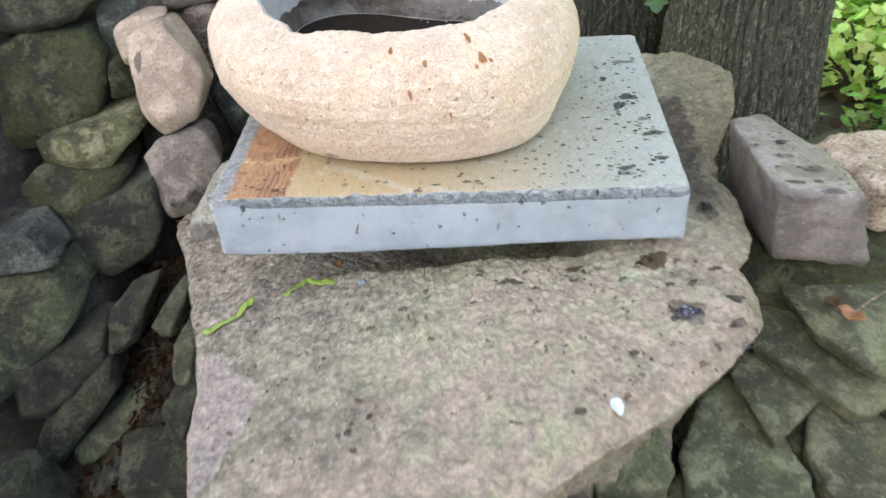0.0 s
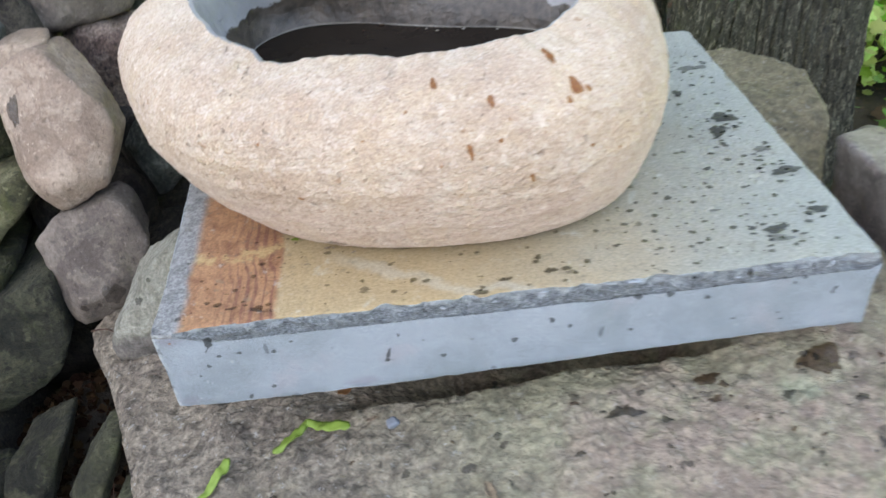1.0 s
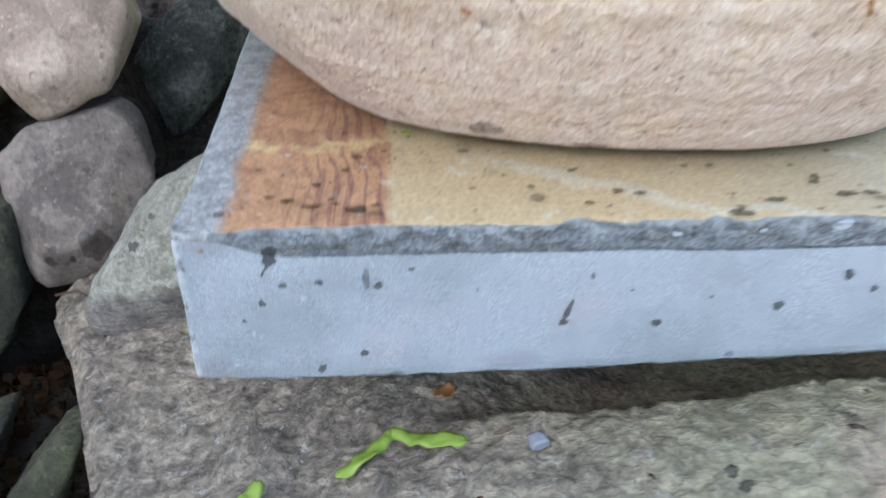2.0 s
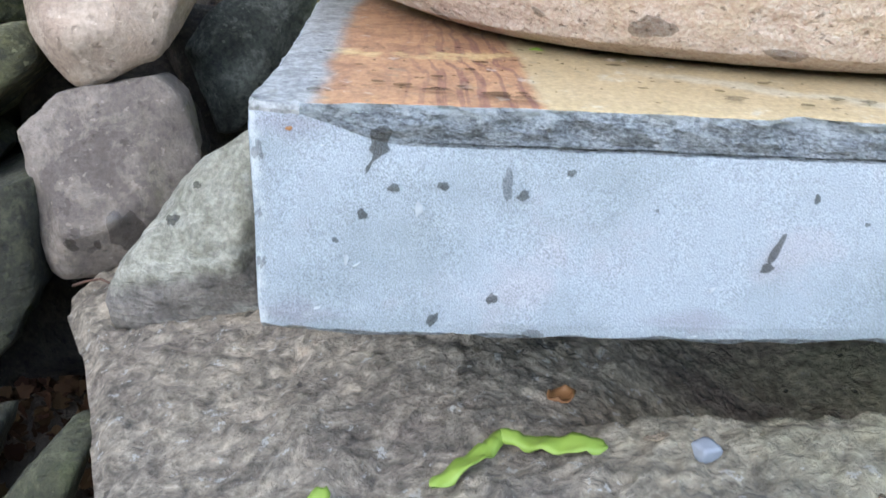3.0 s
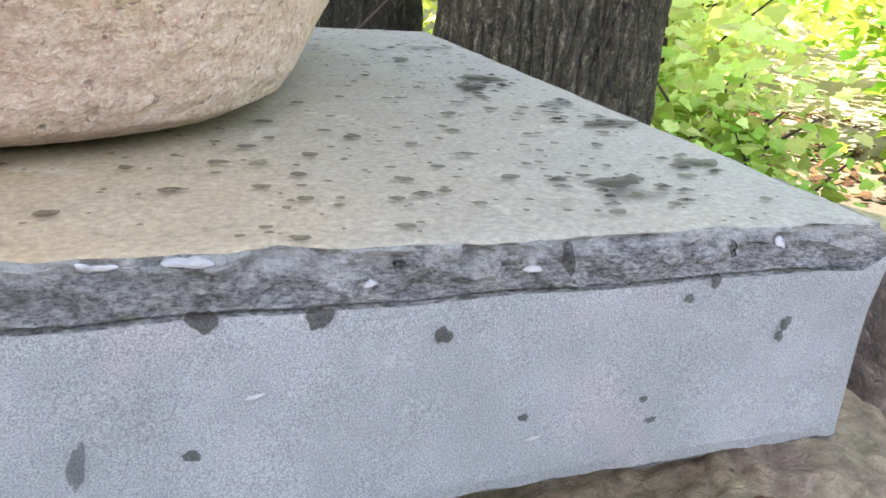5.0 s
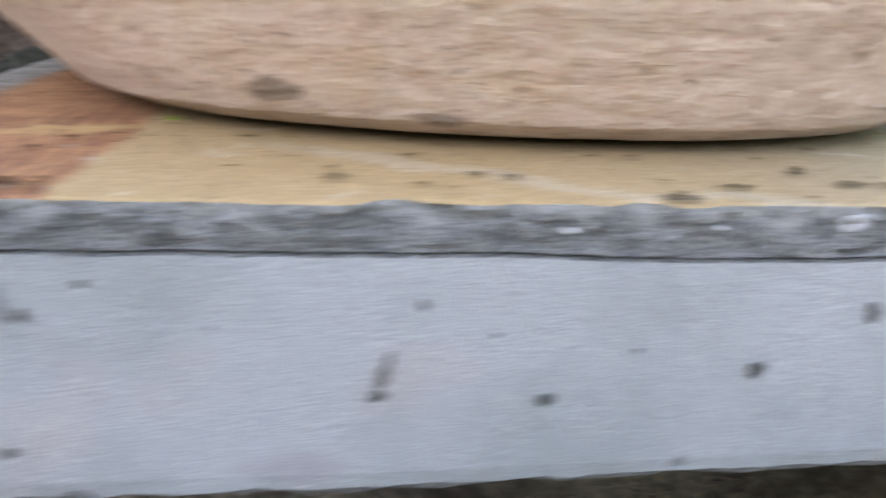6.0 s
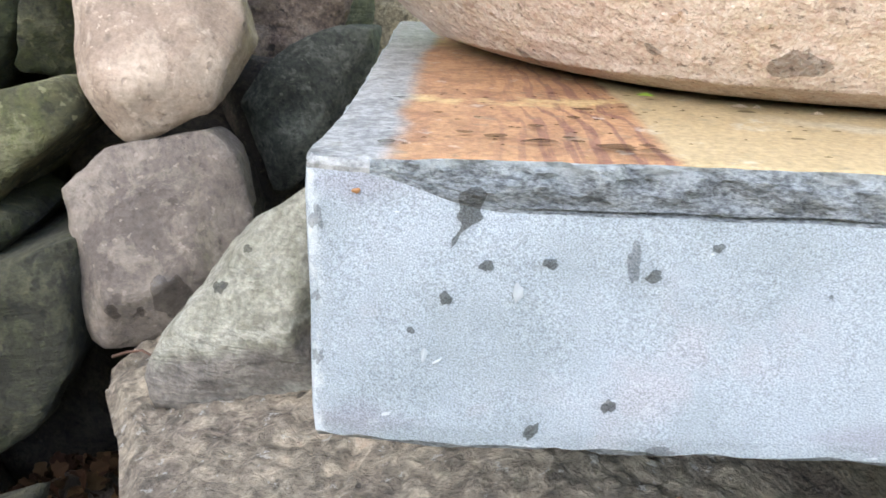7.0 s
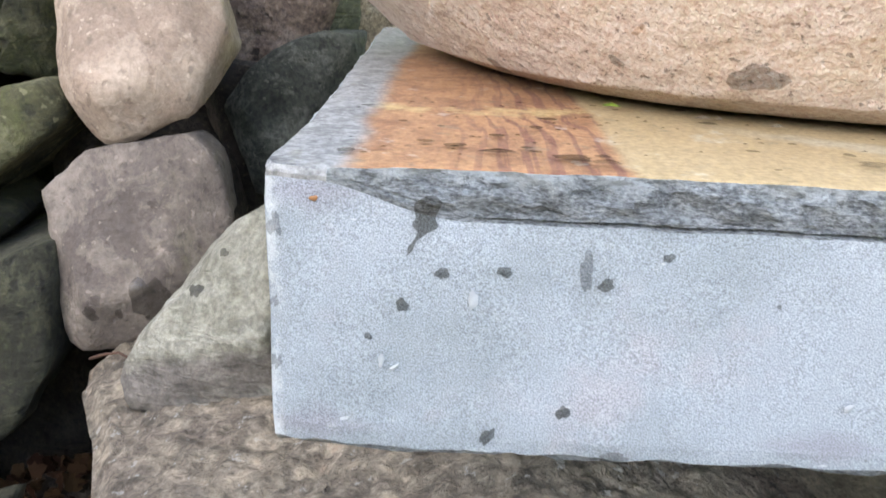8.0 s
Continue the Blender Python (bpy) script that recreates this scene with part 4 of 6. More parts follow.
# ---- the tree trunks ----
def build_trunk(name, x, y, radius, height, seed, label, flare=0.35, bark=BARK):
    """A trunk whose bark stands in long broken ridges."""
    around, rows = 480, 210
    root = tagged(new(name), label, "tree")
    root.location = (x, y, 0.15)
    verts, faces = [], []
    for j in range(rows + 1):
        z = 0.1 + height * (j / rows) ** 1.6
        r0 = radius * (1 + flare * math.exp(-(z - 0.2) / 0.16)) * (1 - 0.25 * z / height)
        for i in range(around):
            a = 2 * math.pi * i / around
            ca, sa = math.cos(a), math.sin(a)
            sway = noise.noise(Vector((ca * 3 + seed, sa * 3, z * 7))) + 0.45 * noise.noise(Vector((ca * 8 + seed, sa * 8, z * 24)))
            ridge = abs(math.sin(a * 27 + 3.2 * sway)) ** 0.7
            broken = noise.noise(Vector((ca * 16 + seed, sa * 16, z * 30)))
            swell = noise.noise(Vector((ca * 1.2, sa * 1.2, z * 1.3 + seed)))
            r = r0 * (1 + 0.05 * swell) - 0.006 + 0.0115 * ridge * (0.7 + 0.6 * broken)
            r += 0.075 * math.exp(-(z - 0.2) / 0.2) * max(0, math.cos(a - 2.9)) ** 3
            verts.append((x + r * ca, y + r * sa, z))
    for j in range(rows):
        b, c = j * around, (j + 1) * around
        faces += [(b + i, b + (i + 1) % around, c + (i + 1) % around, c + i) for i in range(around)]
    link("trunk", verts, faces, bark, at=(x, y, 0.15), parent=root)
    return root


TREE = build_trunk("tree", 0.476, 1.462, 0.118, 3.8, 3.0, "old tree with furrowed grey bark behind the slab")
TREE_TWO = build_trunk("tree", 0.252, 1.66, 0.122, 3.8, 8.0, "second trunk in deep shade close behind the first", 0.25, SHADED_BARK)

LEAF = [(0.0, 0.0), (0.20, -0.04), (0.46, 0.12), (0.40, 0.30), (0.54, 0.56), (0.30, 0.60), (0.22, 0.84), (0.0, 1.0), (-0.22, 0.84), (-0.30, 0.60), (-0.54, 0.56), (-0.40, 0.30), (-0.46, 0.12), (-0.20, -0.04)]


def leaf_cloud(name, parent, places, size, material, seed, label="", droop=0.5, kind=""):
    """Many lobed leaves in one mesh, each at a place, turned at random."""
    rnd = random.Random(seed)
    verts, faces = [], []
    for p in places:
        s = size * rnd.uniform(0.6, 1.25)
        m = Euler((rnd.gauss(0, droop), rnd.gauss(0, droop), rnd.uniform(0, 6.28))).to_matrix()
        base = len(verts)
        for u, v in LEAF:
            q = m @ Vector((u * s, (v - 0.4) * s, 0.22 * abs(u) * s - 0.15 * v * v * s))
            verts.append((p[0] + q.x, p[1] + q.y, p[2] + q.z))
        q = m @ Vector((0, 0.0, 0))
        verts.append((p[0] + q.x, p[1] + q.y, p[2] + q.z))
        n = len(LEAF)
        faces += [(base + n, base + i, base + (i + 1) % n) for i in range(n)]
    at = parent_origin(parent) if parent else places[0]
    ob = link(name, verts, faces, material, smooth=False, at=at, parent=parent, label=label)
    return tagged(ob, kind=kind)


def tube(path, r0, r1, sides=6):
    verts, faces = [], []
    for k, p in enumerate(path):
        d = (Vector(path[min(k + 1, len(path) - 1)]) - Vector(path[max(k - 1, 0)])).normalized()
        u = d.orthogonal().normalized()
        w = d.cross(u)
        r = r0 + (r1 - r0) * k / (len(path) - 1)
        verts += [tuple(Vector(p) + (u * math.cos(6.2832 * i / sides) + w * math.sin(6.2832 * i / sides)) * r) for i in range(sides)]
    for k in range(len(path) - 1):
        a, b = k * sides, (k + 1) * sides
        faces += [(a + i, a + (i + 1) % sides, b + (i + 1) % sides, b + i) for i in range(sides)]
    faces += [tuple(range(sides))[::-1], tuple(range(len(verts) - sides, len(verts)))]
    return verts, faces


def crown(parent, centre, radii, count, size, seed):
    rnd = random.Random(seed)
    tx, ty, _ = parent.location
    for k in range(7):
        a = k * 0.9 + seed
        end = (centre[0] + radii[0] * 0.7 * math.cos(a), centre[1] + radii[1] * 0.7 * math.sin(a), centre[2] + 0.3 * math.sin(3 * a))
        path = [(tx + (end[0] - tx) * f, ty + (end[1] - ty) * f, 2.9 + (end[2] - 2.9) * f**0.7 + 0.05 * math.sin(9 * f + k)) for f in (0, 0.25, 0.5, 0.75, 1)]
        v, f = tube(path, 0.05, 0.012)
        link("limb", v, f, BARK, at=parent_origin(parent), parent=parent)
    clumps = []
    for _ in range(170):
        d = Vector((rnd.gauss(0, 1), rnd.gauss(0, 1), rnd.gauss(0, 1))).normalized() * rnd.uniform(0.25, 1) ** 0.5
        clumps.append((centre[0] + d.x * radii[0], centre[1] + d.y * radii[1], centre[2] + d.z * radii[2]))
    places = []
    for _ in range(count):
        c = rnd.choice(clumps)
        places.append((c[0] + rnd.gauss(0, 0.22), c[1] + rnd.gauss(0, 0.22), c[2] + rnd.gauss(0, 0.14)))
    leaf_cloud("crown", parent, places, size, CANOPY, seed + 1, "dense green leafy crown, out of view, set to block sun and sky")


# unseen crowns, set off their trunks: one blocks the sun, one the back sky
crown(TREE, (-1.65, -1.1, 4.2), (1.05, 1.05, 0.6), 5600, 0.22, 5)
crown(TREE_TWO, (-0.3, 3.3, 4.3), (1.3, 1.2, 0.6), 4200, 0.22, 9)


# ---- stones of the dry wall beside the boulder ----
WALL = "stones of the dry wall"


def wall_stone(front, depth, material, label, seed, sharp=60, rough=0.05, cuts=9):
    """A stone of the wall: the corners of its front and how deep it reaches back."""
    mid = [sum(p[k] for p in front) / len(front) for k in range(3)]
    back = [(mid[0] + 0.8 * (x - mid[0]), y + depth, mid[2] + 0.85 * (z - mid[2])) for x, y, z in front]
    bulge = [(mid[0] + 0.55 * (x - mid[0]), y - 0.012, mid[2] + 0.55 * (z - mid[2])) for x, y, z in front]
    return hewn("stone", front + back + bulge, material, label, seed, sharp, rough, 5, group=WALL, cuts=cuts)


# takes the darker wall colour to stand for shadow on the top stone
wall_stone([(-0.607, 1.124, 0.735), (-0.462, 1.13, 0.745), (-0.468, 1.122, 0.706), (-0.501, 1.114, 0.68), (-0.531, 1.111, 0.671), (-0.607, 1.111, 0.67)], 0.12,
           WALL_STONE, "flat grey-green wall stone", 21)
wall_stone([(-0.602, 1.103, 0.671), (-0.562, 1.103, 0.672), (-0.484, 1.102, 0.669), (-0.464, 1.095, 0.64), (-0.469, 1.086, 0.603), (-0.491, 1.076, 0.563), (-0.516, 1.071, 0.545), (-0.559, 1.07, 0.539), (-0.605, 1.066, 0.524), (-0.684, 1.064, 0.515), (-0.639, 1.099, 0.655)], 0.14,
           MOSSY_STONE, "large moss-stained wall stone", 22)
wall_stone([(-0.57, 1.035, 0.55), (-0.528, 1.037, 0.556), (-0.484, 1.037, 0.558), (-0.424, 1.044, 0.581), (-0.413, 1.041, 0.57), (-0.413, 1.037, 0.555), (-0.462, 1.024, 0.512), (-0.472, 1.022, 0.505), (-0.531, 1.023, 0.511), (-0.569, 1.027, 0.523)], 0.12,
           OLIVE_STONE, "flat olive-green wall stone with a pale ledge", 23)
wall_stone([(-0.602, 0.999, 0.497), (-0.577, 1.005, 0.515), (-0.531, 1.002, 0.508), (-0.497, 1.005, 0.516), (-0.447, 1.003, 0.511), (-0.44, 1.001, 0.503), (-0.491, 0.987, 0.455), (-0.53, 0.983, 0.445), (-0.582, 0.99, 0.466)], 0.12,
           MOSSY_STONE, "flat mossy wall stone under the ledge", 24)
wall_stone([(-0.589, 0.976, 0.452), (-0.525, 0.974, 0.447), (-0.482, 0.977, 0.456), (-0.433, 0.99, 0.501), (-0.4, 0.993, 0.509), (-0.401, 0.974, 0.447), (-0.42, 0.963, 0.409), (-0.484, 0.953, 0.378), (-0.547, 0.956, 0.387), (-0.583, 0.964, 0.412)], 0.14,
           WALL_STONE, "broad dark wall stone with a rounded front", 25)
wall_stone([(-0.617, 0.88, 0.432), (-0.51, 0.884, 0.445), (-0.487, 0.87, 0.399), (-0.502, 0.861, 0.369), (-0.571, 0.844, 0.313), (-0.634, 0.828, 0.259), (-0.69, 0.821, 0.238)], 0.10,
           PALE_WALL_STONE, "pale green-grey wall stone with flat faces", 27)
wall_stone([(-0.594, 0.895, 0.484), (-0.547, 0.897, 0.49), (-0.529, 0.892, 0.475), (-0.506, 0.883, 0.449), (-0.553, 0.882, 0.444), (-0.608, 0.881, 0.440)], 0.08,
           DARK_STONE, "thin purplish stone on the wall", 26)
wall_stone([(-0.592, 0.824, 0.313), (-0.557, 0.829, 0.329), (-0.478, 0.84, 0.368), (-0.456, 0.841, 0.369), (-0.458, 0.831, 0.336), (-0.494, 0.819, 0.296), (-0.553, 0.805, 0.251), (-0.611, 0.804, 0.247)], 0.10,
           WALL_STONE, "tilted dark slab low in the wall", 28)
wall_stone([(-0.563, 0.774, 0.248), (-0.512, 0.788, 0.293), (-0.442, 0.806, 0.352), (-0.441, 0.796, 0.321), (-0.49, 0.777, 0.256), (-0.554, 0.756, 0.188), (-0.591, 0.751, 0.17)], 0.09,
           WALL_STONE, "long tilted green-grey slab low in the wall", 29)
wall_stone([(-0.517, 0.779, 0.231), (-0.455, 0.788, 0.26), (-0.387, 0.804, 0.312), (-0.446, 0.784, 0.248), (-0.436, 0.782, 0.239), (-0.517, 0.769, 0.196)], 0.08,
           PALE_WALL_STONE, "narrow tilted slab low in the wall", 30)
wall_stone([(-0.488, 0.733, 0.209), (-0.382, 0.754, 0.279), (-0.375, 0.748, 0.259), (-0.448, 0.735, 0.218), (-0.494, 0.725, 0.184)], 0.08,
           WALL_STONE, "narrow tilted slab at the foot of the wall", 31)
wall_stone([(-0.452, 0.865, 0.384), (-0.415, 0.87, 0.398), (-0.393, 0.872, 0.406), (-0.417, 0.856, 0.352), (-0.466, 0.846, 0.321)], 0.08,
           WALL_STONE, "dark tilted stone between the slabs", 32)
wall_stone([(-0.383, 0.837, 0.389), (-0.345, 0.85, 0.433), (-0.327, 0.85, 0.432), (-0.35, 0.834, 0.381), (-0.36, 0.833, 0.375)], 0.05,
           PALE_WALL_STONE, "small green-grey stone in the gap by the boulder", 33)
wall_stone([(-0.333, 0.791, 0.403), (-0.302, 0.794, 0.412), (-0.307, 0.782, 0.374), (-0.312, 0.773, 0.345), (-0.342, 0.777, 0.358)], 0.05,
           PALE_WALL_STONE, "small green-grey stone in the gap by the boulder", 34)
wall_stone([(-0.347, 0.744, 0.347), (-0.299, 0.749, 0.362), (-0.308, 0.74, 0.333), (-0.324, 0.731, 0.302), (-0.344, 0.733, 0.31)], 0.05,
           WALL_STONE, "small green-grey stone in the gap by the boulder", 35)
COBBLE = wall_stone([(-0.387, 1.102, 0.685), (-0.374, 1.102, 0.683), (-0.358, 1.092, 0.665), (-0.342, 1.08, 0.641), (-0.326, 1.068, 0.616), (-0.318, 1.058, 0.596), (-0.33, 1.047, 0.575), (-0.346, 1.042, 0.564), (-0.381, 1.034, 0.548), (-0.404, 1.037, 0.554), (-0.418, 1.051, 0.583), (-0.420, 1.058, 0.596), (-0.423, 1.072, 0.625), (-0.423, 1.082, 0.644), (-0.426, 1.092, 0.662), (-0.409, 1.098, 0.676)], 0.055,
                    PINK_STONE, "smooth pinkish-grey oblong cobble resting on another stone", 11, 48, 0.02, 4)
wall_stone([(-0.442, 1.114, 0.676), (-0.416, 1.117, 0.684), (-0.394, 1.116, 0.684), (-0.380, 1.114, 0.684), (-0.405, 1.098, 0.64), (-0.415, 1.09, 0.625), (-0.437, 1.089, 0.630), (-0.447, 1.10, 0.656), (-0.447, 1.108, 0.671)], 0.05,
           PINK_STONE, "small pinkish-grey stone behind the oblong cobble", 18, 48, 0.02, 3)
BLOCK = wall_stone([(-0.415, 1.02, 0.53), (-0.399, 1.023, 0.539), (-0.39, 1.027, 0.551), (-0.361, 1.029, 0.557), (-0.335, 1.029, 0.559), (-0.325, 1.027, 0.552), (-0.319, 1.023, 0.539), (-0.312, 1.016, 0.515), (-0.326, 1.008, 0.49), (-0.347, 0.999, 0.459), (-0.376, 0.996, 0.448), (-0.398, 0.995, 0.444), (-0.404, 0.997, 0.451), (-0.412, 1.012, 0.501)], 0.05,
                   GREY_STONE, "blocky purplish-grey stone with damp marks", 12, 80, 0.025, 3)
# fills a bright hole; its dark colour stands for shade
rock("stone", (-0.325, 1.19, 0.510), (0.10, 0.07, 0.13), (0, 0, 10), GAP_SHADE_STONE, "stone deep in the gap, coloured dark brown for shade", 40, 12, 6, 0.05, group=WALL)
BROWN = rock("stone", (-0.365, 1.235, 0.602), (0.108, 0.10, 0.118), (0, 10, 20), BROWN_STONE, "round brown stone with a white splash", 13, 8, 6, 0.05, 5, group=WALL)
wall_stone([(-0.355, 1.141, 0.555), (-0.345, 1.144, 0.57), (-0.322, 1.148, 0.592), (-0.302, 1.15, 0.602), (-0.272, 1.162, 0.606), (-0.262, 1.165, 0.606), (-0.271, 1.16, 0.552), (-0.301, 1.134, 0.518), (-0.324, 1.13, 0.502), (-0.347, 1.137, 0.537)], 0.10,
           DARK_STONE, "dark green-grey stone in the gap behind the slab", 14, 50, 0.03, 4)
rock("stone", (-0.383, 1.245, 0.718), (0.118, 0.12, 0.118), (0, 5, 5), GREY_STONE, "brown-grey stone lying on the smaller ones", 15, 8, 6, 0.06, 5, group=WALL)
# coloured dark for the shade behind the cobble
rock("stone", (-0.465, 1.17, 0.655), (0.05, 0.07, 0.08), (0, 15, 0), DARK_STONE, "small dark stone wedged beside the cobble", 16, 9, 6, 0.05, group=WALL)
WEDGE = hewn("stone", [(-0.342, 0.932, 0.47), (-0.339, 0.935, 0.477), (-0.33, 0.938, 0.487), (-0.32, 0.941, 0.496), (-0.306, 0.949, 0.517), (-0.296, 0.954, 0.532), (-0.281, 0.958, 0.544), (-0.262, 0.962, 0.558), (-0.256, 0.928, 0.458), (-0.321, 0.925, 0.454), (-0.338, 0.927, 0.457), (-0.27, 0.918, 0.50),
               (-0.262, 1.0, 0.55), (-0.31, 1.005, 0.52), (-0.342, 1.0, 0.46), (-0.262, 1.0, 0.46)], WEDGE_STONE, "pale green layered stone wedged against the slab", 17, 80, 0.06, 5, group=WALL)
rock("stone", (-0.46, 1.14, 0.60), (0.05, 0.07, 0.06), (0, 10, 20), MOSSY_STONE, "small mossy stone filling a gap in the wall", 51, 20, 6, 0.08, group=WALL)
rock("stone", (-0.350, 0.72, 0.262), (0.11, 0.08, 0.06), (0, 14, 10), WALL_STONE, "dark stone low in the gap", 36, 30, 5, 0.07, group=WALL)
rock("stone", (-0.56, 0.68, 0.20), (0.13, 0.10, 0.14), (0, -20, 10), WALL_STONE, "dark stone low in the wall", 38, 30, 5, 0.07, group=WALL)

# the dark stones among these carry the gaps' shade in their colour
rock("stone", (-0.33, 1.12, 0.42), (0.13, 0.12, 0.10), (0, 0, 10), GAP_SHADE_STONE, "stone deep in the gap, coloured dark brown for shade", 41, 10, 6, 0.05, group=WALL)
rock("stone", (-0.41, 1.15, 0.46), (0.12, 0.12, 0.16), (0, 0, 30), GAP_SHADE_STONE, "stone deep in the gap, coloured dark brown for shade", 42, 10, 6, 0.05, group=WALL)
rock("stone", (-0.332, 1.315, 0.60), (0.08, 0.07, 0.14), (0, 10, 30), SLATE_STONE, "pale green stone behind the slab", 43, 9, 6, 0.05, group=WALL)
rock("stone", (-0.262, 1.36, 0.615), (0.10, 0.10, 0.14), (0, 0, 10), TAN_STONE, "light stone behind the slab", 44, 9, 6, 0.05, group=WALL)
rock("stone", (-0.34, 1.40, 0.72), (0.20, 0.12, 0.16), (0, 0, 10), DARK_STONE, "dark stone at the back of the wall", 45, 20, 6, 0.05, group=WALL)
rock("stone", (-0.50, 1.24, 0.56), (0.14, 0.16, 0.12), (0, 0, 10), GAP_SHADE_STONE, "wall stone behind the cobble, coloured dark for shade", 46, 20, 6, 0.05, group=WALL)
rock("stone", (-0.50, 1.24, 0.68), (0.14, 0.16, 0.13), (0, 0, 10), GAP_SHADE_STONE, "wall stone behind the cobble, coloured dark for shade", 47, 20, 6, 0.05, group=WALL)
rock("stone", (-0.24, 1.30, 0.46), (0.2, 0.14, 0.16), (0, 0, 10), DARK_STONE, "dark stone at the back of the boulder", 48, 9, 6, 0.05, group=WALL)
rock("stone", (-0.72, 1.16, 0.42), (0.22, 0.3, 0.55), (0, 0, 4), GAP_SHADE_STONE, "big stone at the core of the wall, coloured dark for gap shade", 49, 20, 8, 0.05, 5, group=WALL)
rock("stone", (-0.50, 1.24, 0.38), (0.30, 0.3, 0.22), (0, 0, 4), GAP_SHADE_STONE, "big dark stone at the foot of the wall", 50, 20, 8, 0.05, group=WALL)
rock("stone", (-0.62, 0.98, 0.30), (0.24, 0.2, 0.32), (0, 0, 4), GAP_SHADE_STONE, "big stone at the end of the wall, coloured dark for gap shade", 52, 20, 8, 0.05, group=WALL)

# unseen stones added above and beside the wall to shade it
for i, (x, y, z, w, d, h) in enumerate([(-0.62, 1.24, 0.83, 0.30, 0.24, 0.17), (-0.86, 0.95, 0.60, 0.22, 0.34, 0.26), (-0.84, 0.66, 0.42, 0.22, 0.32, 0.42),
                                        (-0.86, 1.22, 0.66, 0.26, 0.30, 0.30), (-0.80, 1.28, 0.90, 0.26, 0.28, 0.22), (-0.84, 0.40, 0.34, 0.22, 0.30, 0.34)]):
    rock("stone", (x, y, z), (w, d, h), (0, 0, 25 * math.sin(i)), MOSSY_STONE, "large mossy stone added out of view around the wall to shade it", 160 + i, 18, 7, 0.06, group=WALL)

# ---- stones of the pile beside the boulder ----
PILE = "stones of the rough pile"
SQUARE = hewn("stone", [(0.334, 1.017, 0.556), (0.377, 1.035, 0.554), (0.395, 0.965, 0.553), (0.428, 0.920, 0.553), (0.437, 0.842, 0.551), (0.351, 0.872, 0.556),
               (0.345, 1.01, 0.46), (0.45, 0.98, 0.455), (0.447, 0.853, 0.455), (0.361, 0.866, 0.457)], PURPLE_STONE, "square-edged purplish stone block with water drops", 61, 90, 0.025, 5, group=PILE)
rock("stone", (0.495, 0.985, 0.475), (0.11, 0.12, 0.09), (0, 10, 10), TAN_STONE, "light tan stone beside the block", 62, 9, 6, 0.07, 5, group=PILE)


def slate(top, thick, slope, label, seed, material=SLATE_STONE):
    """A flat stone: the corners of its upper face in plan with a height, and how the face slopes with x and y."""
    cx, cy = sum(p[0] for p in top) / len(top), sum(p[1] for p in top) / len(top)
    upper = [(x, y, z + slope[0] * (x - cx) + slope[1] * (y - cy)) for x, y, z in top]
    lower = [(x + 0.15 * (cx - x), y + 0.15 * (cy - y), z - thick) for x, y, z in upper]
    hewn("stone", upper + lower, material, label, seed, 60, 0.05, 5, group=PILE)


slate([(0.366, 0.935, 0.405), (0.396, 0.909, 0.405), (0.391, 0.844, 0.405), (0.415, 0.793, 0.405), (0.454, 0.742, 0.405), (0.526, 0.791, 0.405), (0.591, 0.95, 0.405), (0.486, 0.975, 0.405)], 0.028, (-0.04, 0.10), "tilted green-grey slab with a dry leaf on it", 63)
slate([(0.378, 0.922, 0.362), (0.43, 0.89, 0.362), (0.49, 0.76, 0.362), (0.458, 0.728, 0.362), (0.439, 0.726, 0.362), (0.423, 0.738, 0.362), (0.398, 0.771, 0.362), (0.34, 0.826, 0.362)], 0.025, (-0.05, 0.12), "thin tilted green-grey slab", 64)
slate([(0.318, 0.805, 0.340), (0.341, 0.842, 0.340), (0.409, 0.792, 0.340), (0.422, 0.773, 0.340), (0.391, 0.753, 0.340), (0.345, 0.702, 0.340)], 0.022, (0.05, 0.08), "three-cornered pale green slab", 65)
slate([(0.415, 0.779, 0.32), (0.458, 0.779, 0.32), (0.474, 0.742, 0.32), (0.501, 0.704, 0.32), (0.435, 0.634, 0.32), (0.394, 0.654, 0.32), (0.383, 0.711, 0.32), (0.394, 0.75, 0.32)], 0.07, (0.0, 0.15), "green-grey stone with worn faces", 66)
slate([(0.289, 0.802, 0.308), (0.252, 0.718, 0.308), (0.244, 0.639, 0.308), (0.31, 0.601, 0.308), (0.375, 0.64, 0.308), (0.382, 0.682, 0.308), (0.357, 0.726, 0.308), (0.329, 0.834, 0.308)], 0.07, (0.05, 0.05), "broad green-grey stone with flat faces", 67)
slate([(0.143, 0.662, 0.36), (0.175, 0.691, 0.36), (0.22, 0.717, 0.36), (0.228, 0.65, 0.36), (0.219, 0.636, 0.36), (0.152, 0.628, 0.36)], 0.09, (0.0, 0.25), "dark stone under the boulder's lip", 68)
rock("stone", (0.115, 0.575, 0.335), (0.07, 0.08, 0.07), (10, 20, 30), GREY_STONE, "small grey stone under the boulder's lip", 69, 14, 6, 0.07, 5, group=PILE)
rock("stone", (0.44, 0.98, 0.36), (0.24, 0.22, 0.16), (0, 0, 10), MOSSY_STONE, "dark stone at the foot of the pile", 70, 20, 6, 0.05, group=PILE)
rock("stone", (0.42, 0.82, 0.23), (0.24, 0.26, 0.14), (0, 0, 30), SLATE_STONE, "dark stone at the foot of the pile", 71, 10, 6, 0.05, group=PILE)
rock("stone", (0.26, 0.60, 0.20), (0.22, 0.20, 0.14), (0, 0, 30), SLATE_STONE, "dark stone at the foot of the pile", 72, 10, 6, 0.05, group=PILE)
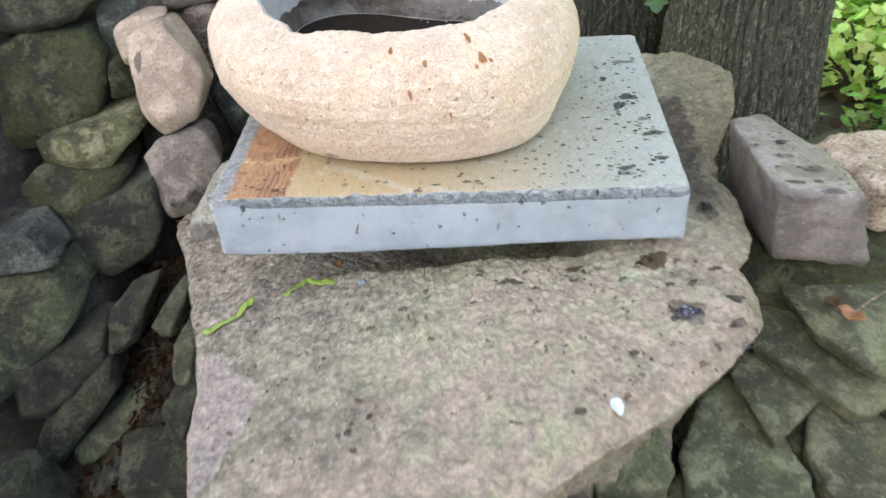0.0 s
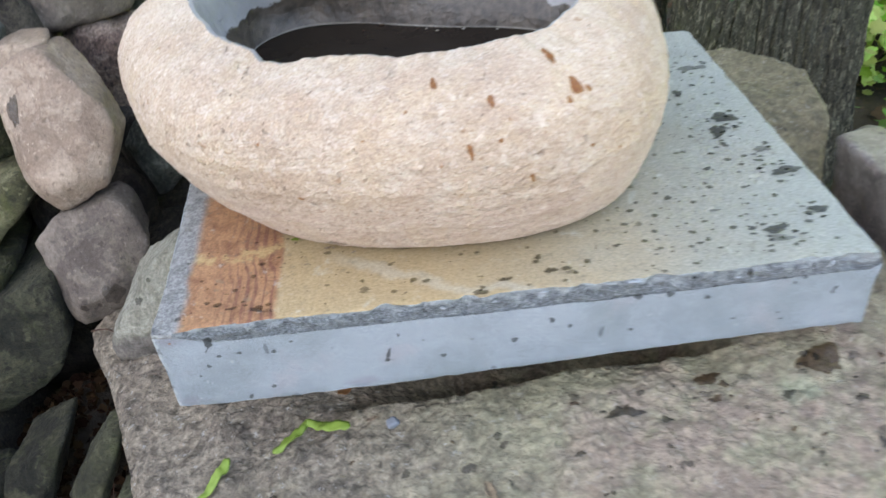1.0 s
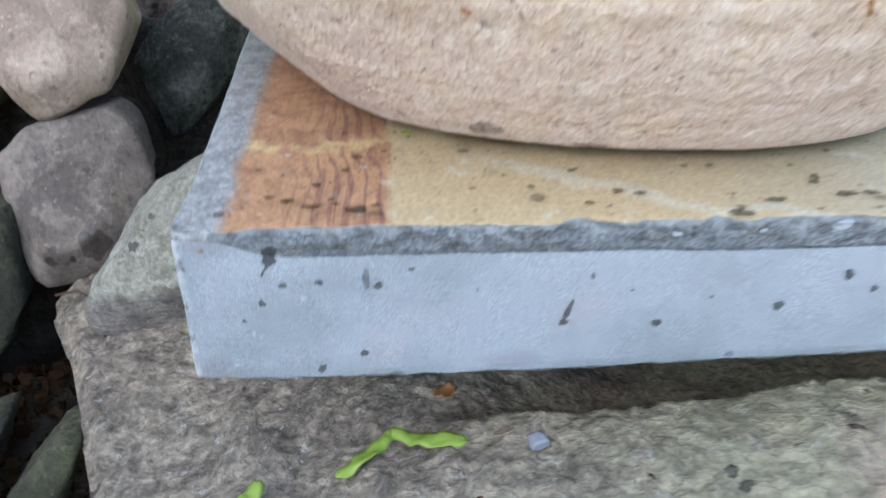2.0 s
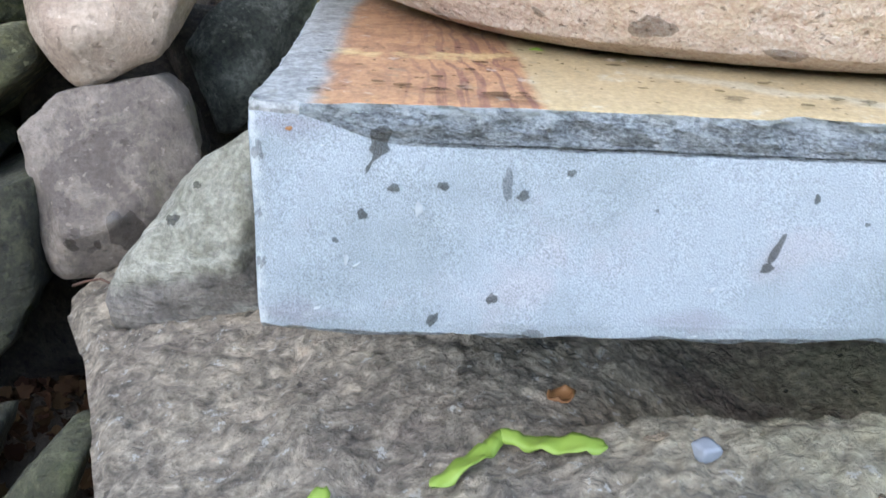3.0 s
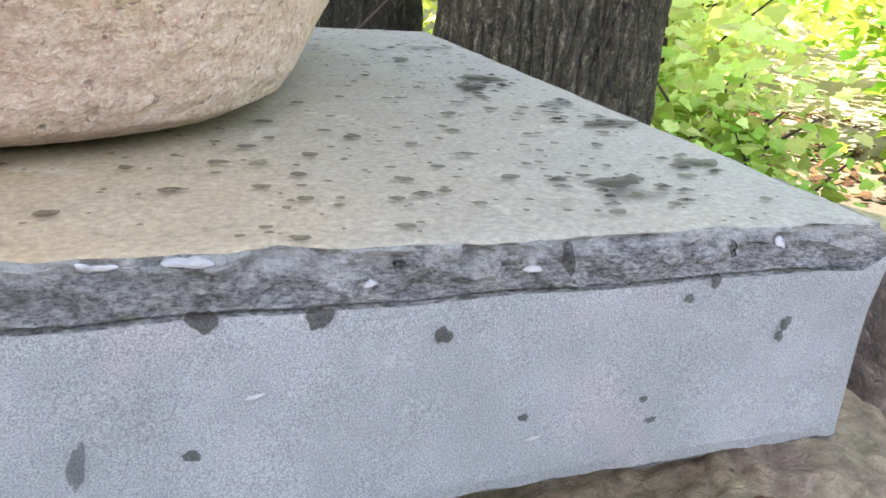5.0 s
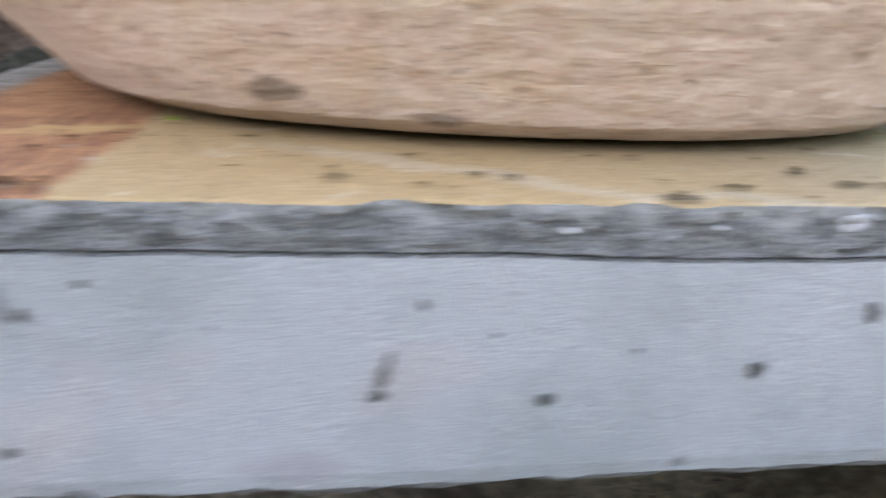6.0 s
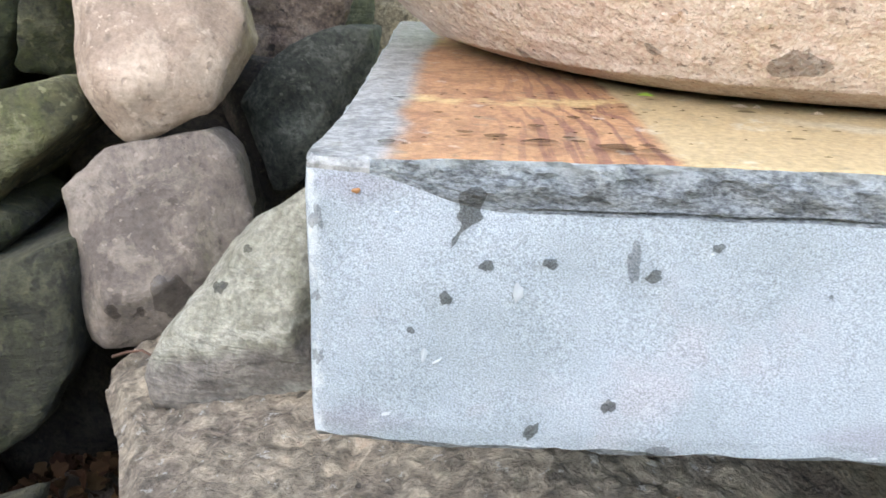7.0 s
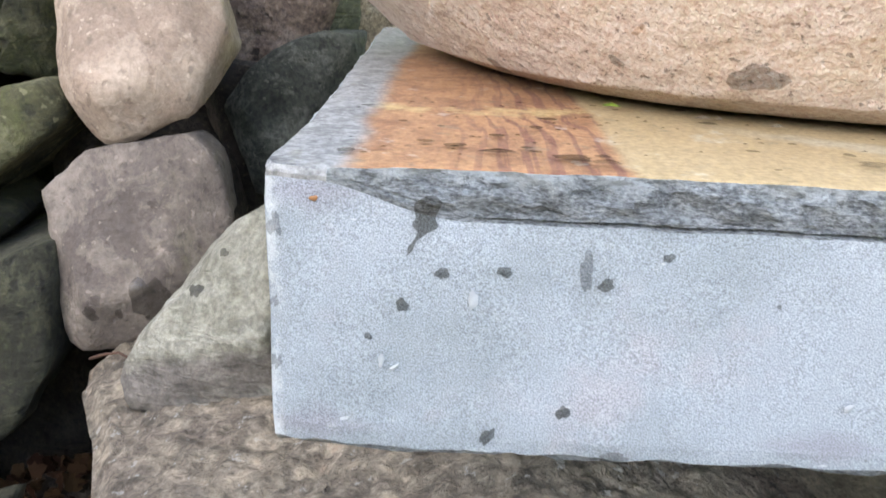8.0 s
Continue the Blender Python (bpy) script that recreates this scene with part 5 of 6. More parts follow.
rock("stone", (0.56, 0.80, 0.28), (0.16, 0.26, 0.14), (0, 0, 10), SLATE_STONE, "dark stone at the edge of the pile", 73, 10, 6, 0.05, group=PILE)


# ---- shrubs and leaves behind ----
def shrub(x, y, height, spread, count, size, material, seed, label):
    rnd = random.Random(seed)
    root = tagged(new("shrub"), label, "shrub")
    ground = ground_height(x, y)
    root.location = (x, y, ground)
    tips = []
    for k in range(9):
        a = rnd.uniform(0, 6.28)
        end = Vector((x + spread * math.cos(a) * rnd.uniform(0.3, 1), y + spread * math.sin(a) * rnd.uniform(0.3, 1), ground + height * rnd.uniform(0.6, 1)))
        path = [(x + (end.x - x) * f * f, y + (end.y - y) * f * f, ground - 0.02 + (end.z - ground) * f) for f in (0, 0.3, 0.6, 0.8, 1)]
        v, f = tube(path, 0.008, 0.002, 5)
        link("stem", v, f, TWIG, at=parent_origin(root), parent=root)
        tips += path[2:]
    places = []
    for _ in range(count):
        c = rnd.choice(tips)
        places.append((c[0] + rnd.gauss(0, spread * 0.28), c[1] + rnd.gauss(0, spread * 0.28), max(ground + 0.01, c[2] + rnd.gauss(0, height * 0.17))))
    leaf_cloud("leaves", root, places, size, material, seed, kind="stuff")
    return root


SHRUBS = [(0.70, 1.40, 0.20, 0.10, 60, 0.060, DEEP_FOLIAGE), (0.80, 1.30, 0.14, 0.10, 50, 0.060, DEEP_FOLIAGE), (0.86, 1.42, 0.16, 0.12, 60, 0.070, FOLIAGE), (0.98, 1.62, 0.22, 0.18, 110, 0.075, FOLIAGE), (1.02, 1.85, 0.34, 0.22, 150, 0.08, PALE_FOLIAGE), (0.80, 1.72, 0.20, 0.12, 70, 0.075, PALE_FOLIAGE),
          (1.15, 2.25, 0.45, 0.35, 260, 0.085, PALE_FOLIAGE), (0.95, 1.95, 0.25, 0.22, 160, 0.07, FOLIAGE), (1.6, 2.9, 0.7, 0.5, 420, 0.09, PALE_FOLIAGE),
          (2.1, 3.6, 0.9, 0.6, 460, 0.10, FOLIAGE), (1.2, 3.7, 0.8, 0.6, 420, 0.10, PALE_FOLIAGE), (3.0, 4.4, 1.2, 0.8, 520, 0.11, PALE_FOLIAGE),
          (2.0, 5.2, 1.4, 0.9, 520, 0.12, PALE_FOLIAGE), (0.6, 4.6, 1.0, 0.7, 420, 0.11, FOLIAGE), (3.8, 5.6, 1.6, 1.0, 560, 0.13, FOLIAGE),
          (0.2, 3.4, 0.8, 0.6, 360, 0.10, FOLIAGE), (-0.8, 3.4, 1.1, 0.8, 420, 0.11, FOLIAGE), (4.2, 3.6, 1.2, 0.9, 460, 0.11, PALE_FOLIAGE),
          (1.9, 2.1, 0.5, 0.4, 300, 0.08, FOLIAGE), (2.7, 2.9, 0.8, 0.6, 380, 0.10, PALE_FOLIAGE)]
for i, (x, y, h, s, c, size, m) in enumerate(SHRUBS):
    shrub(x, y, h, s, 3 * c, (0.55 if y > 1.9 else 0.38) * size, m, 100 + i, "low shrub with sunlit yellow-green lobed leaves" if m is PALE_FOLIAGE else "low shrub with green lobed leaves in the undergrowth")


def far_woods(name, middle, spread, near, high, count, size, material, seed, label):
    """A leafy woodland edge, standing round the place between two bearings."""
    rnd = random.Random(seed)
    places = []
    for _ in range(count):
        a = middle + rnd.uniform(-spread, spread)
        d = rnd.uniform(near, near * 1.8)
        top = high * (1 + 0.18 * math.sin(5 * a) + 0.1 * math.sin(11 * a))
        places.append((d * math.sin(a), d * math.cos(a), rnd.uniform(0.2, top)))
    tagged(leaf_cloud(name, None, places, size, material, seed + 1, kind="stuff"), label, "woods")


far_woods("far_woods", 0.15, 1.45, 8, 4.2, 4200, 0.5, PALE_FOLIAGE, 77, "bright green leafy woodland edge in the distance")
# unseen dark woods added behind the viewpoint to cut low light
far_woods("woods", 3.14 + 0.15, 1.7, 8, 3.2, 6000, 0.6, CANOPY, 79, "dark green woodland edge added out of view to cut low light")


def litter():
    rnd = random.Random(5)
    places = []
    for _ in range(1500):
        x, y = rnd.uniform(0.45, 2.2), rnd.uniform(1.05, 2.8)
        if math.hypot(x - 0.478, y - 1.462) > 0.18:
            places.append((x, y, ground_height(x, y) + 0.008))
    ob = leaf_cloud("leaf_litter", None, places, 0.034, LITTER, 6, droop=0.25, kind="stuff")
    tagged(ob, "brown dead leaves scattered on the soil", "leaf litter")


litter()


# ---- marks of water on the slab ----
def front_mark(x, z, w, h, material=WET, seed=0, lean=0.0):
    patch("water_mark", (x, 0.78, z), (0.86 * w, 0, 0), (lean, 0, 0.86 * h), (0, -1, 0), material, SLAB, seed, 0.24, 0.0009, 26)


for i, (x, z, w, h) in enumerate([(-0.2015, 0.581, 0.0017, 0.0017), (-0.1795, 0.590, 0.0018, 0.0015), (-0.1575, 0.588, 0.0019, 0.0018), (-0.145, 0.595, 0.0014, 0.0012),
                                  (-0.164, 0.556, 0.0018, 0.0021), (-0.193, 0.589, 0.0017, 0.0016), (-0.209, 0.573, 0.001, 0.001), (-0.076, 0.590, 0.0011, 0.0016),
                                  (-0.048, 0.567, 0.0022, 0.0022), (0.0, 0.574, 0.0024, 0.0027), (0.025, 0.588, 0.002, 0.003), (0.037, 0.581, 0.0018, 0.0018),
                                  (0.078, 0.5715, 0.0021, 0.0014), (0.081, 0.6, 0.0035, 0.0025), (0.102, 0.599, 0.0028, 0.003), (0.127, 0.593, 0.0022, 0.0022),
                                  (0.2125, 0.5885, 0.0017, 0.0022), (0.2115, 0.5852, 0.0014, 0.0018), (0.177, 0.572, 0.0015, 0.0009), (0.180, 0.566, 0.0017, 0.0010), (0.184, 0.597, 0.0014, 0.0014), (-0.06, 0.583, 0.0009, 0.0008),
                                  (-0.028, 0.579, 0.0011, 0.0008), (0.147, 0.571, 0.0016, 0.001), (-0.12, 0.585, 0.0006, 0.0006), (0.19, 0.601, 0.0016, 0.0022)]):
    front_mark(x, z, w, h, WET, 300 + i)
front_mark(-0.0855, 0.5685, 0.0024, 0.0017, WET, 331)
front_mark(-0.084, 0.5745, 0.0013, 0.0062, WET, 332, 0.0016)


def drip(x, z, widths, length, lean, material):
    """A run of water down the sawn face: half widths from top to tail."""
    rows, count = [], 28
    for i in range(count + 1):
        f = i / count
        k = f * (len(widths) - 1)
        j = min(len(widths) - 2, int(k))
        u = k - j
        w = widths[j] + (widths[j + 1] - widths[j]) * u * u * (3 - 2 * u)
        mid = x + lean * f * f + 0.00035 * math.sin(11 * f + 2)
        rows.append((mid - w * (1 + 0.18 * math.sin(17 * f)), mid + w * (1 + 0.18 * math.sin(13 * f + 1)), z - length * f))
    verts = [(c, 0.7791, h) for a, b, h in rows for c in (a, b)]
    faces = [(2 * i, 2 * i + 1, 2 * i + 3, 2 * i + 2) for i in range(count)]
    link("water_mark", verts, faces, material, at=(x, 0.78, z), parent=SLAB)


drip(-0.1962, 0.6062, (0.0010, 0.0026, 0.0030, 0.0022, 0.0024, 0.0010, 0.0004, 0.0006, 0.0001), 0.0135, -0.0045, WET)
front_mark(0.058, 0.572, 0.0017, 0.0062, WET_FAINT, 335, 0.0006)
front_mark(-0.162, 0.591, 0.0016, 0.0055, WET_FAINT, 336, -0.0004)
front_mark(-0.181, 0.5485, 0.0016, 0.0028, WET, 337, 0.0008)
front_mark(-0.151, 0.5445, 0.0042, 0.0017, WET_FAINT, 341)
front_mark(-0.015, 0.550, 0.0022, 0.0018, WET_FAINT, 342)

rnd = random.Random(41)
top_marks = [(0.209, 1.067, 0.016, 0.007), (0.205, 0.972, 0.013, 0.010), (0.193, 0.951, 0.010, 0.009), (0.216, 0.918, 0.008, 0.006), (0.221, 0.886, 0.013, 0.007),
             (0.185, 0.818, 0.010, 0.006), (0.184, 0.808, 0.010, 0.005), (0.182, 1.022, 0.006, 0.006), (0.126, 0.867, 0.004, 0.003), (0.097, 0.840, 0.0035, 0.003),
             (0.076, 0.819, 0.003, 0.0025), (0.028, 0.801, 0.005, 0.0035), (0.041, 0.797, 0.004, 0.003), (0.022, 0.816, 0.003, 0.003), (-0.020, 0.787, 0.006, 0.0035),
             (-0.095, 0.802, 0.005, 0.0035), (0.131, 0.812, 0.003, 0.002), (0.166, 0.899, 0.004, 0.003), (0.153, 0.846, 0.005, 0.002), (-0.165, 0.795, 0.006, 0.0035),
             (-0.182, 0.798, 0.005, 0.0018), (-0.158, 0.792, 0.005, 0.002), (0.222, 0.835, 0.008, 0.006), (-0.0035, 0.797, 0.004, 0.0025)]
for i, (x, y, w, h) in enumerate(top_marks):
    patch("water_mark", (x, y, SLAB_Z), (0.78 * w, 0, 0), (0.1 * w, 0.78 * h, 0), (0, 0, 1), WET if i % 3 else WET_FAINT, SLAB, 400 + i, 0.32, 0.0011, 30)
    if w > 0.007:
        for k in range(5):
            a, d = rnd.uniform(0, 6.28), rnd.uniform(1.1, 1.8)
            patch("water_mark", (min(0.222, x + w * d * math.cos(a)), y + h * d * math.sin(a), SLAB_Z), (0.0016 * d, 0, 0), (0, 0.0012, 0), (0, 0, 1), WET, SLAB, 700 + 10 * i + k, 0.3, 0.0010, 8)


def water_specks():
    """Hundreds of tiny drip marks, too many to count, as one thin sheet of dots."""
    rnd = random.Random(43)
    verts, faces = [], []
    while len(faces) < 9 * 620:
        x, y = rnd.uniform(-0.222, 0.224), rnd.uniform(0.787, 1.148)
        if (x < 0.03 and y > 0.87) or rnd.random() > 0.35 + 1.6 * max(0, x + 0.03):
            continue
        if ((x + 0.03) / 0.16) ** 2 + ((y - 0.965) / 0.12) ** 2 < 1:
            continue
        r = 0.0005 + 0.0018 * rnd.random() ** 2.5
        base, w = len(verts), rnd.uniform(0.9, 1.5)
        verts.append((x, y, SLAB_Z + 0.0012))
        for i in range(9):
            a = 2 * math.pi * i / 9
            k = r * rnd.uniform(0.75, 1.2)
            verts.append((x + k * w * math.cos(a), y + k * math.sin(a), SLAB_Z + 0.0010))
        faces += [(base, base + 1 + i, base + 1 + (i + 1) % 9) for i in range(9)]
    tagged(link("water_specks", verts, faces, WET_SPECK, at=(-0.2325, 0.78, SLAB_LOW), parent=SLAB), kind="stuff")


water_specks()


# ---- stains on the basin ----
def skin(a, z):
    heights = [p[0] for p in PROFILE]
    shares = [p[1] for p in PROFILE]
    x, y = basin_point(a, z, float(np.interp(z, heights, shares)))
    lump = 0.0018 * fbm(x, y, z, 14, 3)
    return Vector((x + lump * math.cos(a), y + lump * math.sin(a), z + smooth(0.70, 0.75, z) * rim_wave(a)))


def basin_mark(a, z, w, h, material, seed):
    rnd = random.Random(seed)
    here = skin(a, z)
    along = (skin(a + 0.02, z) - here).length / 0.02
    out = (here - Vector((BASIN[0], BASIN[1], 0.66))).normalized()
    ph = [rnd.uniform(0, 6.28) for _ in range(3)]
    ring = []
    for i in range(16):
        b = 2 * math.pi * i / 16
        k = 1 + 0.16 * math.sin(2 * b + ph[0]) + 0.13 * math.sin(3 * b + ph[1]) + 0.1 * math.sin(5 * b + ph[2])
        ring.append(skin(a + k * w * math.cos(b) / along, z + 0.8 * k * h * math.sin(b)) + out * 0.0011)
    verts = [tuple(here + out * 0.0015)] + [tuple(p) for p in ring]
    link("stain", verts, [(0, 1 + i, 1 + (i + 1) % 16) for i in range(16)], material, at=tuple(here), parent=BASIN_OB, label="rust-brown stain")


for i, (a, z, w, h) in enumerate([(-1.093, 0.7416, 0.0026, 0.0032), (-1.08, 0.728, 0.0034, 0.006), (-1.039, 0.7253, 0.0018, 0.0026), (-1.127, 0.7226, 0.0016, 0.0028), (-1.384, 0.73, 0.002, 0.0034), (-1.56, 0.7395, 0.0017, 0.0028), (-1.492, 0.7063, 0.0018, 0.0052), (-1.317, 0.6839, 0.0014, 0.0034), (-1.391, 0.7104, 0.0013, 0.0018), (-1.648, 0.73, 0.0009, 0.0009), (-1.959, 0.6805, 0.002, 0.0013), (-1.093, 0.6941, 0.0016, 0.0016), (-0.978, 0.6846, 0.001, 0.0016), (-2.041, 0.7151, 0.001, 0.0014), (-0.349, 0.7015, 0.0014, 0.003), (-1.763, 0.7165, 0.0008, 0.0008), (-1.587, 0.6995, 0.0008, 0.001), (-1.344, 0.7205, 0.0008, 0.0012)]):
    basin_mark(a, z, w, h, RUST_STAIN, 600 + i)
for i, (a, z, w, h) in enumerate([(-2.014, 0.6262, 0.008, 0.0045), (-1.804, 0.6201, 0.006, 0.003), (-2.582, 0.6195, 0.004, 0.003), (-2.217, 0.6276, 0.002, 0.002)]):
    basin_mark(a, z, w, h, WET_FAINT, 640 + i)


# ---- small things lying on the boulder ----
def on_boulder(x, y, lift=0.0):
    return (x, y, boulder_height(x, y) + lift)


def maple_seed(at, left, right, label):
    """Two green wings joined at their nutlets; left and right are the wing tips in plan."""
    root = tagged(new("maple_seed"), label, "maple seed", "maple seeds on the boulder")
    root.location = on_boulder(*at)
    for tip in (left, right):
        d = Vector((tip[0] - at[0], tip[1] - at[1], 0))
        side = Vector((-d.y, d.x, 0)).normalized()
        verts, rows = [], 18
        for i in range(rows + 1):
            f = i / rows
            wide = 0.0019 + 0.0023 * math.sin(3.14159 * min(1, f * 0.85)) if f < 0.9 else 0.0040 * math.sqrt(max(0.01, (1 - f) / 0.1))
            if f < 0.16:
                wide = 0.0030 - 0.006 * abs(f - 0.08)
            mid = Vector((at[0], at[1], 0)) + d * f + side * 0.0028 * math.sin(f * 3.1) * (1 if tip is left else -1)
            for k, u in enumerate((-1, -0.5, 0, 0.5, 1)):
                p = mid + side * wide * u
                z = boulder_height(p.x, p.y) + 0.0028 + (0.0022 * (1 - u * u) if f < 0.17 else 0.0006 * math.sin(9 * f + 3 * u)) + 0.003 * f * (1 - f)
                verts.append((p.x, p.y, z))
        faces = [(5 * i + k, 5 * i + k + 1, 5 * i + k + 6, 5 * i + k + 5) for i in range(rows) for k in range(4)]
        wing = link("wing", verts, faces, SAMARA, at=tuple(root.location), parent=root)
        thick = wing.modifiers.new("thick", "SOLIDIFY")
        thick.thickness = 0.0006


maple_seed((-0.155, 0.800), (-0.179, 0.777), (-0.121, 0.786), "fresh green double maple seed lying on the boulder")
maple_seed((-0.2325, 0.752), (-0.264, 0.743), (-0.2135, 0.782), "fresh green double maple seed near the boulder's edge")


def flat_scrap(name, x, y, w, h, turn, material, label, category, seed, curl=0.002, on=on_boulder, tilt=0.0):
    rnd = random.Random(seed)
    verts = []
    base = Vector(on(x, y))
    for j in range(7):
        for i in range(7):
            u, v = i / 3 - 1, j / 3 - 1
            k = 1 - 0.25 * abs(u * v) + rnd.uniform(-0.06, 0.06)
            px, py = u * w * k * math.sqrt(1 - 0.45 * v * v), v * h * k * math.sqrt(1 - 0.45 * u * u)
            c, s_ = math.cos(turn), math.sin(turn)
            qx, qy = px * c - py * s_, px * s_ + py * c
            verts.append((base.x + qx, base.y + qy, base.z + 0.0012 + curl * (u * u + 0.6 * v * v) + rnd.uniform(0, 0.0003) + tilt * qx))
    faces = [(7 * j + i, 7 * j + i + 1, 7 * j + i + 8, 7 * j + i + 7) for j in range(6) for i in range(6)]
    ob = link(name, verts, faces, material, at=tuple(base))
    ob.modifiers.new("thick", "SOLIDIFY").thickness = 0.0008
    return tagged(ob, label, category)


flat_scrap("leaf_scrap", -0.128, 0.832, 0.0065, 0.0045, 0.5, DRY_LEAF, "small orange-brown scrap of dry leaf under the slab's edge", "dry leaf", 1)
flat_scrap("bark_flake", 0.155, 0.582, 0.0055, 0.010, 0.2, WHITE, "small white flake lying near the boulder's edge", "flake", 2)
flat_scrap("seed_husk", -0.105, 0.787, 0.005, 0.0012, 0.3, TAN_STONE, "thin pale seed husk on the boulder", "husk", 3, 0.0006)
flat_scrap("seed_husk", -0.028, 0.703, 0.003, 0.009, 0.3, TAN_STONE, "curled pale seed husk on the boulder", "husk", 4, 0.003)
rock("pebble", (-0.090, 0.782, boulder_height(-0.09, 0.782) + 0.0025), (0.009, 0.0075, 0.005), (0, 0, 20), PEBBLE, "tiny flat blue-grey stone chip on the boulder", 5, 12, 6, 0.05, 3, "pebble")


def boulder_mark(x, y, w, h, material, seed, name="damp_patch", ragged=0.4, label=""):
    rnd = random.Random(seed)
    ph = [rnd.uniform(0, 6.28) for _ in range(4)]
    verts = [on_boulder(x, y, 0.0020)]
    for r in range(1, 5):
        for i in range(28):
            a = 2 * math.pi * i / 28
            k = 1 + ragged * (0.5 * math.sin(2 * a + ph[0]) + 0.4 * math.sin(3 * a + ph[1]) + 0.35 * math.sin(5 * a + ph[2]) + 0.3 * math.sin(8 * a + ph[3]))
            verts.append(on_boulder(x + w * k * math.cos(a) * r / 4, y + h * k * math.sin(a) * r / 4, 0.0020 if r < 4 else 0.0006))
    faces = [(0, 1 + i, 1 + (i + 1) % 28) for i in range(28)]
    for r in range(3):
        b, c = 1 + 28 * r, 1 + 28 * (r + 1)
        faces += [(b + i, c + i, c + (i + 1) % 28, b + (i + 1) % 28) for i in range(28)]
    link(name, verts, faces, material, at=(x, y, boulder_height(x, y)), parent=BOULDER_OB, label=label)


boulder_mark(0.211, 0.769, 0.013, 0.013, WET_BROWN, 1, ragged=0.32)
boulder_mark(0.133, 0.772, 0.009, 0.006, WET_BROWN, 2, ragged=0.25)
boulder_mark(0.068, 0.747, 0.009, 0.006, WET, 3, ragged=0.6)
boulder_mark(0.232, 0.687, 0.013, 0.012, WET_FAINT, 17, ragged=0.18)
boulder_mark(0.231, 0.691, 0.007, 0.008, PURPLE, 4, "splash", 0.4, "dried purple berry splash")
boulder_mark(0.233, 0.691, 0.002, 0.004, WHITE, 5, "splash", 0.5, "whitish dried splash")
boulder_mark(0.228, 0.696, 0.0035, 0.0015, WHITE, 9, "splash", 0.5, "whitish dried splash")
boulder_mark(0.279, 0.856, 0.010, 0.014, WET_FAINT, 12, ragged=0.3)
boulder_mark(0.281, 0.862, 0.006, 0.008, WET_FAINT, 16, ragged=0.3)
boulder_mark(0.271, 0.671, 0.007, 0.006, WET, 15, ragged=0.25)
boulder_mark(0.229, 0.695, 0.016, 0.013, WET_FAINT, 7, ragged=0.2)
boulder_mark(0.276, 0.705, 0.007, 0.006, WET, 8)
for k in range(120):
    x, y = rnd.uniform(-0.2, 0.28) if k < 60 else rnd.uniform(0.08, 0.285), rnd.uniform(0.55, 0.775)
    if y > 0.56 + 0.5 * max(0, x - 0.12):
        r = 0.0008 + 0.0028 * rnd.random() ** 2
        boulder_mark(x, y, r * 1.3, r, (WET, WET_FAINT, WET_BROWN)[k % 3], 20 + k)


# ---- scraps in the gap ----
def twig(path, r, label, material=TWIG):
    v, f = tube(path, r, r * 0.5, 6)
    tagged(link("twig", v, f, material, at=path[0]), label, "twig")


def gap_litter():
    places = []
    for _ in range(2600):
        x, y = rnd.uniform(-0.50, -0.26), rnd.uniform(0.58, 1.03)
        places.append((x, y, ground_height(x, y) + rnd.uniform(0.002, 0.010)))
    for _ in range(900):
        x, y = rnd.uniform(0.12, 0.5), rnd.uniform(0.5, 0.95)
        places.append((x, y, ground_height(x, y) + rnd.uniform(0.002, 0.012)))
    tagged(leaf_cloud("gap_litter", None, places, 0.009, CRUMBS, 61, droop=0.7, kind="stuff"), "brown crumbled leaves in the gap between stones", "leaf litter")


gap_litter()
for k in range(26):
    x, y = rnd.uniform(-0.40, -0.31), rnd.uniform(0.70, 0.97)
    z = ground_height(x, y) + rnd.uniform(0.006, 0.03)
    turn, long = rnd.gauss(-1.45, 0.5), rnd.uniform(0.012, 0.04)
    dx, dy = long * math.cos(turn), long * math.sin(turn)
    twig([(x, y, z), (x + 0.5 * dx + 0.003, y + 0.5 * dy, z + 0.006), (x + dx, y + dy, z + rnd.uniform(-0.006, 0.006))], rnd.uniform(0.0006, 0.0013), "short reddish-brown twig among leaf crumbs", RED_TWIG if k % 3 else TWIG)

twig([(-0.376, 0.972, 0.455), (-0.366, 0.966, 0.461), (-0.355, 0.960, 0.466), (-0.346, 0.956, 0.464)], 0.0010, "orange-brown twig between the wall stones", RED_TWIG)


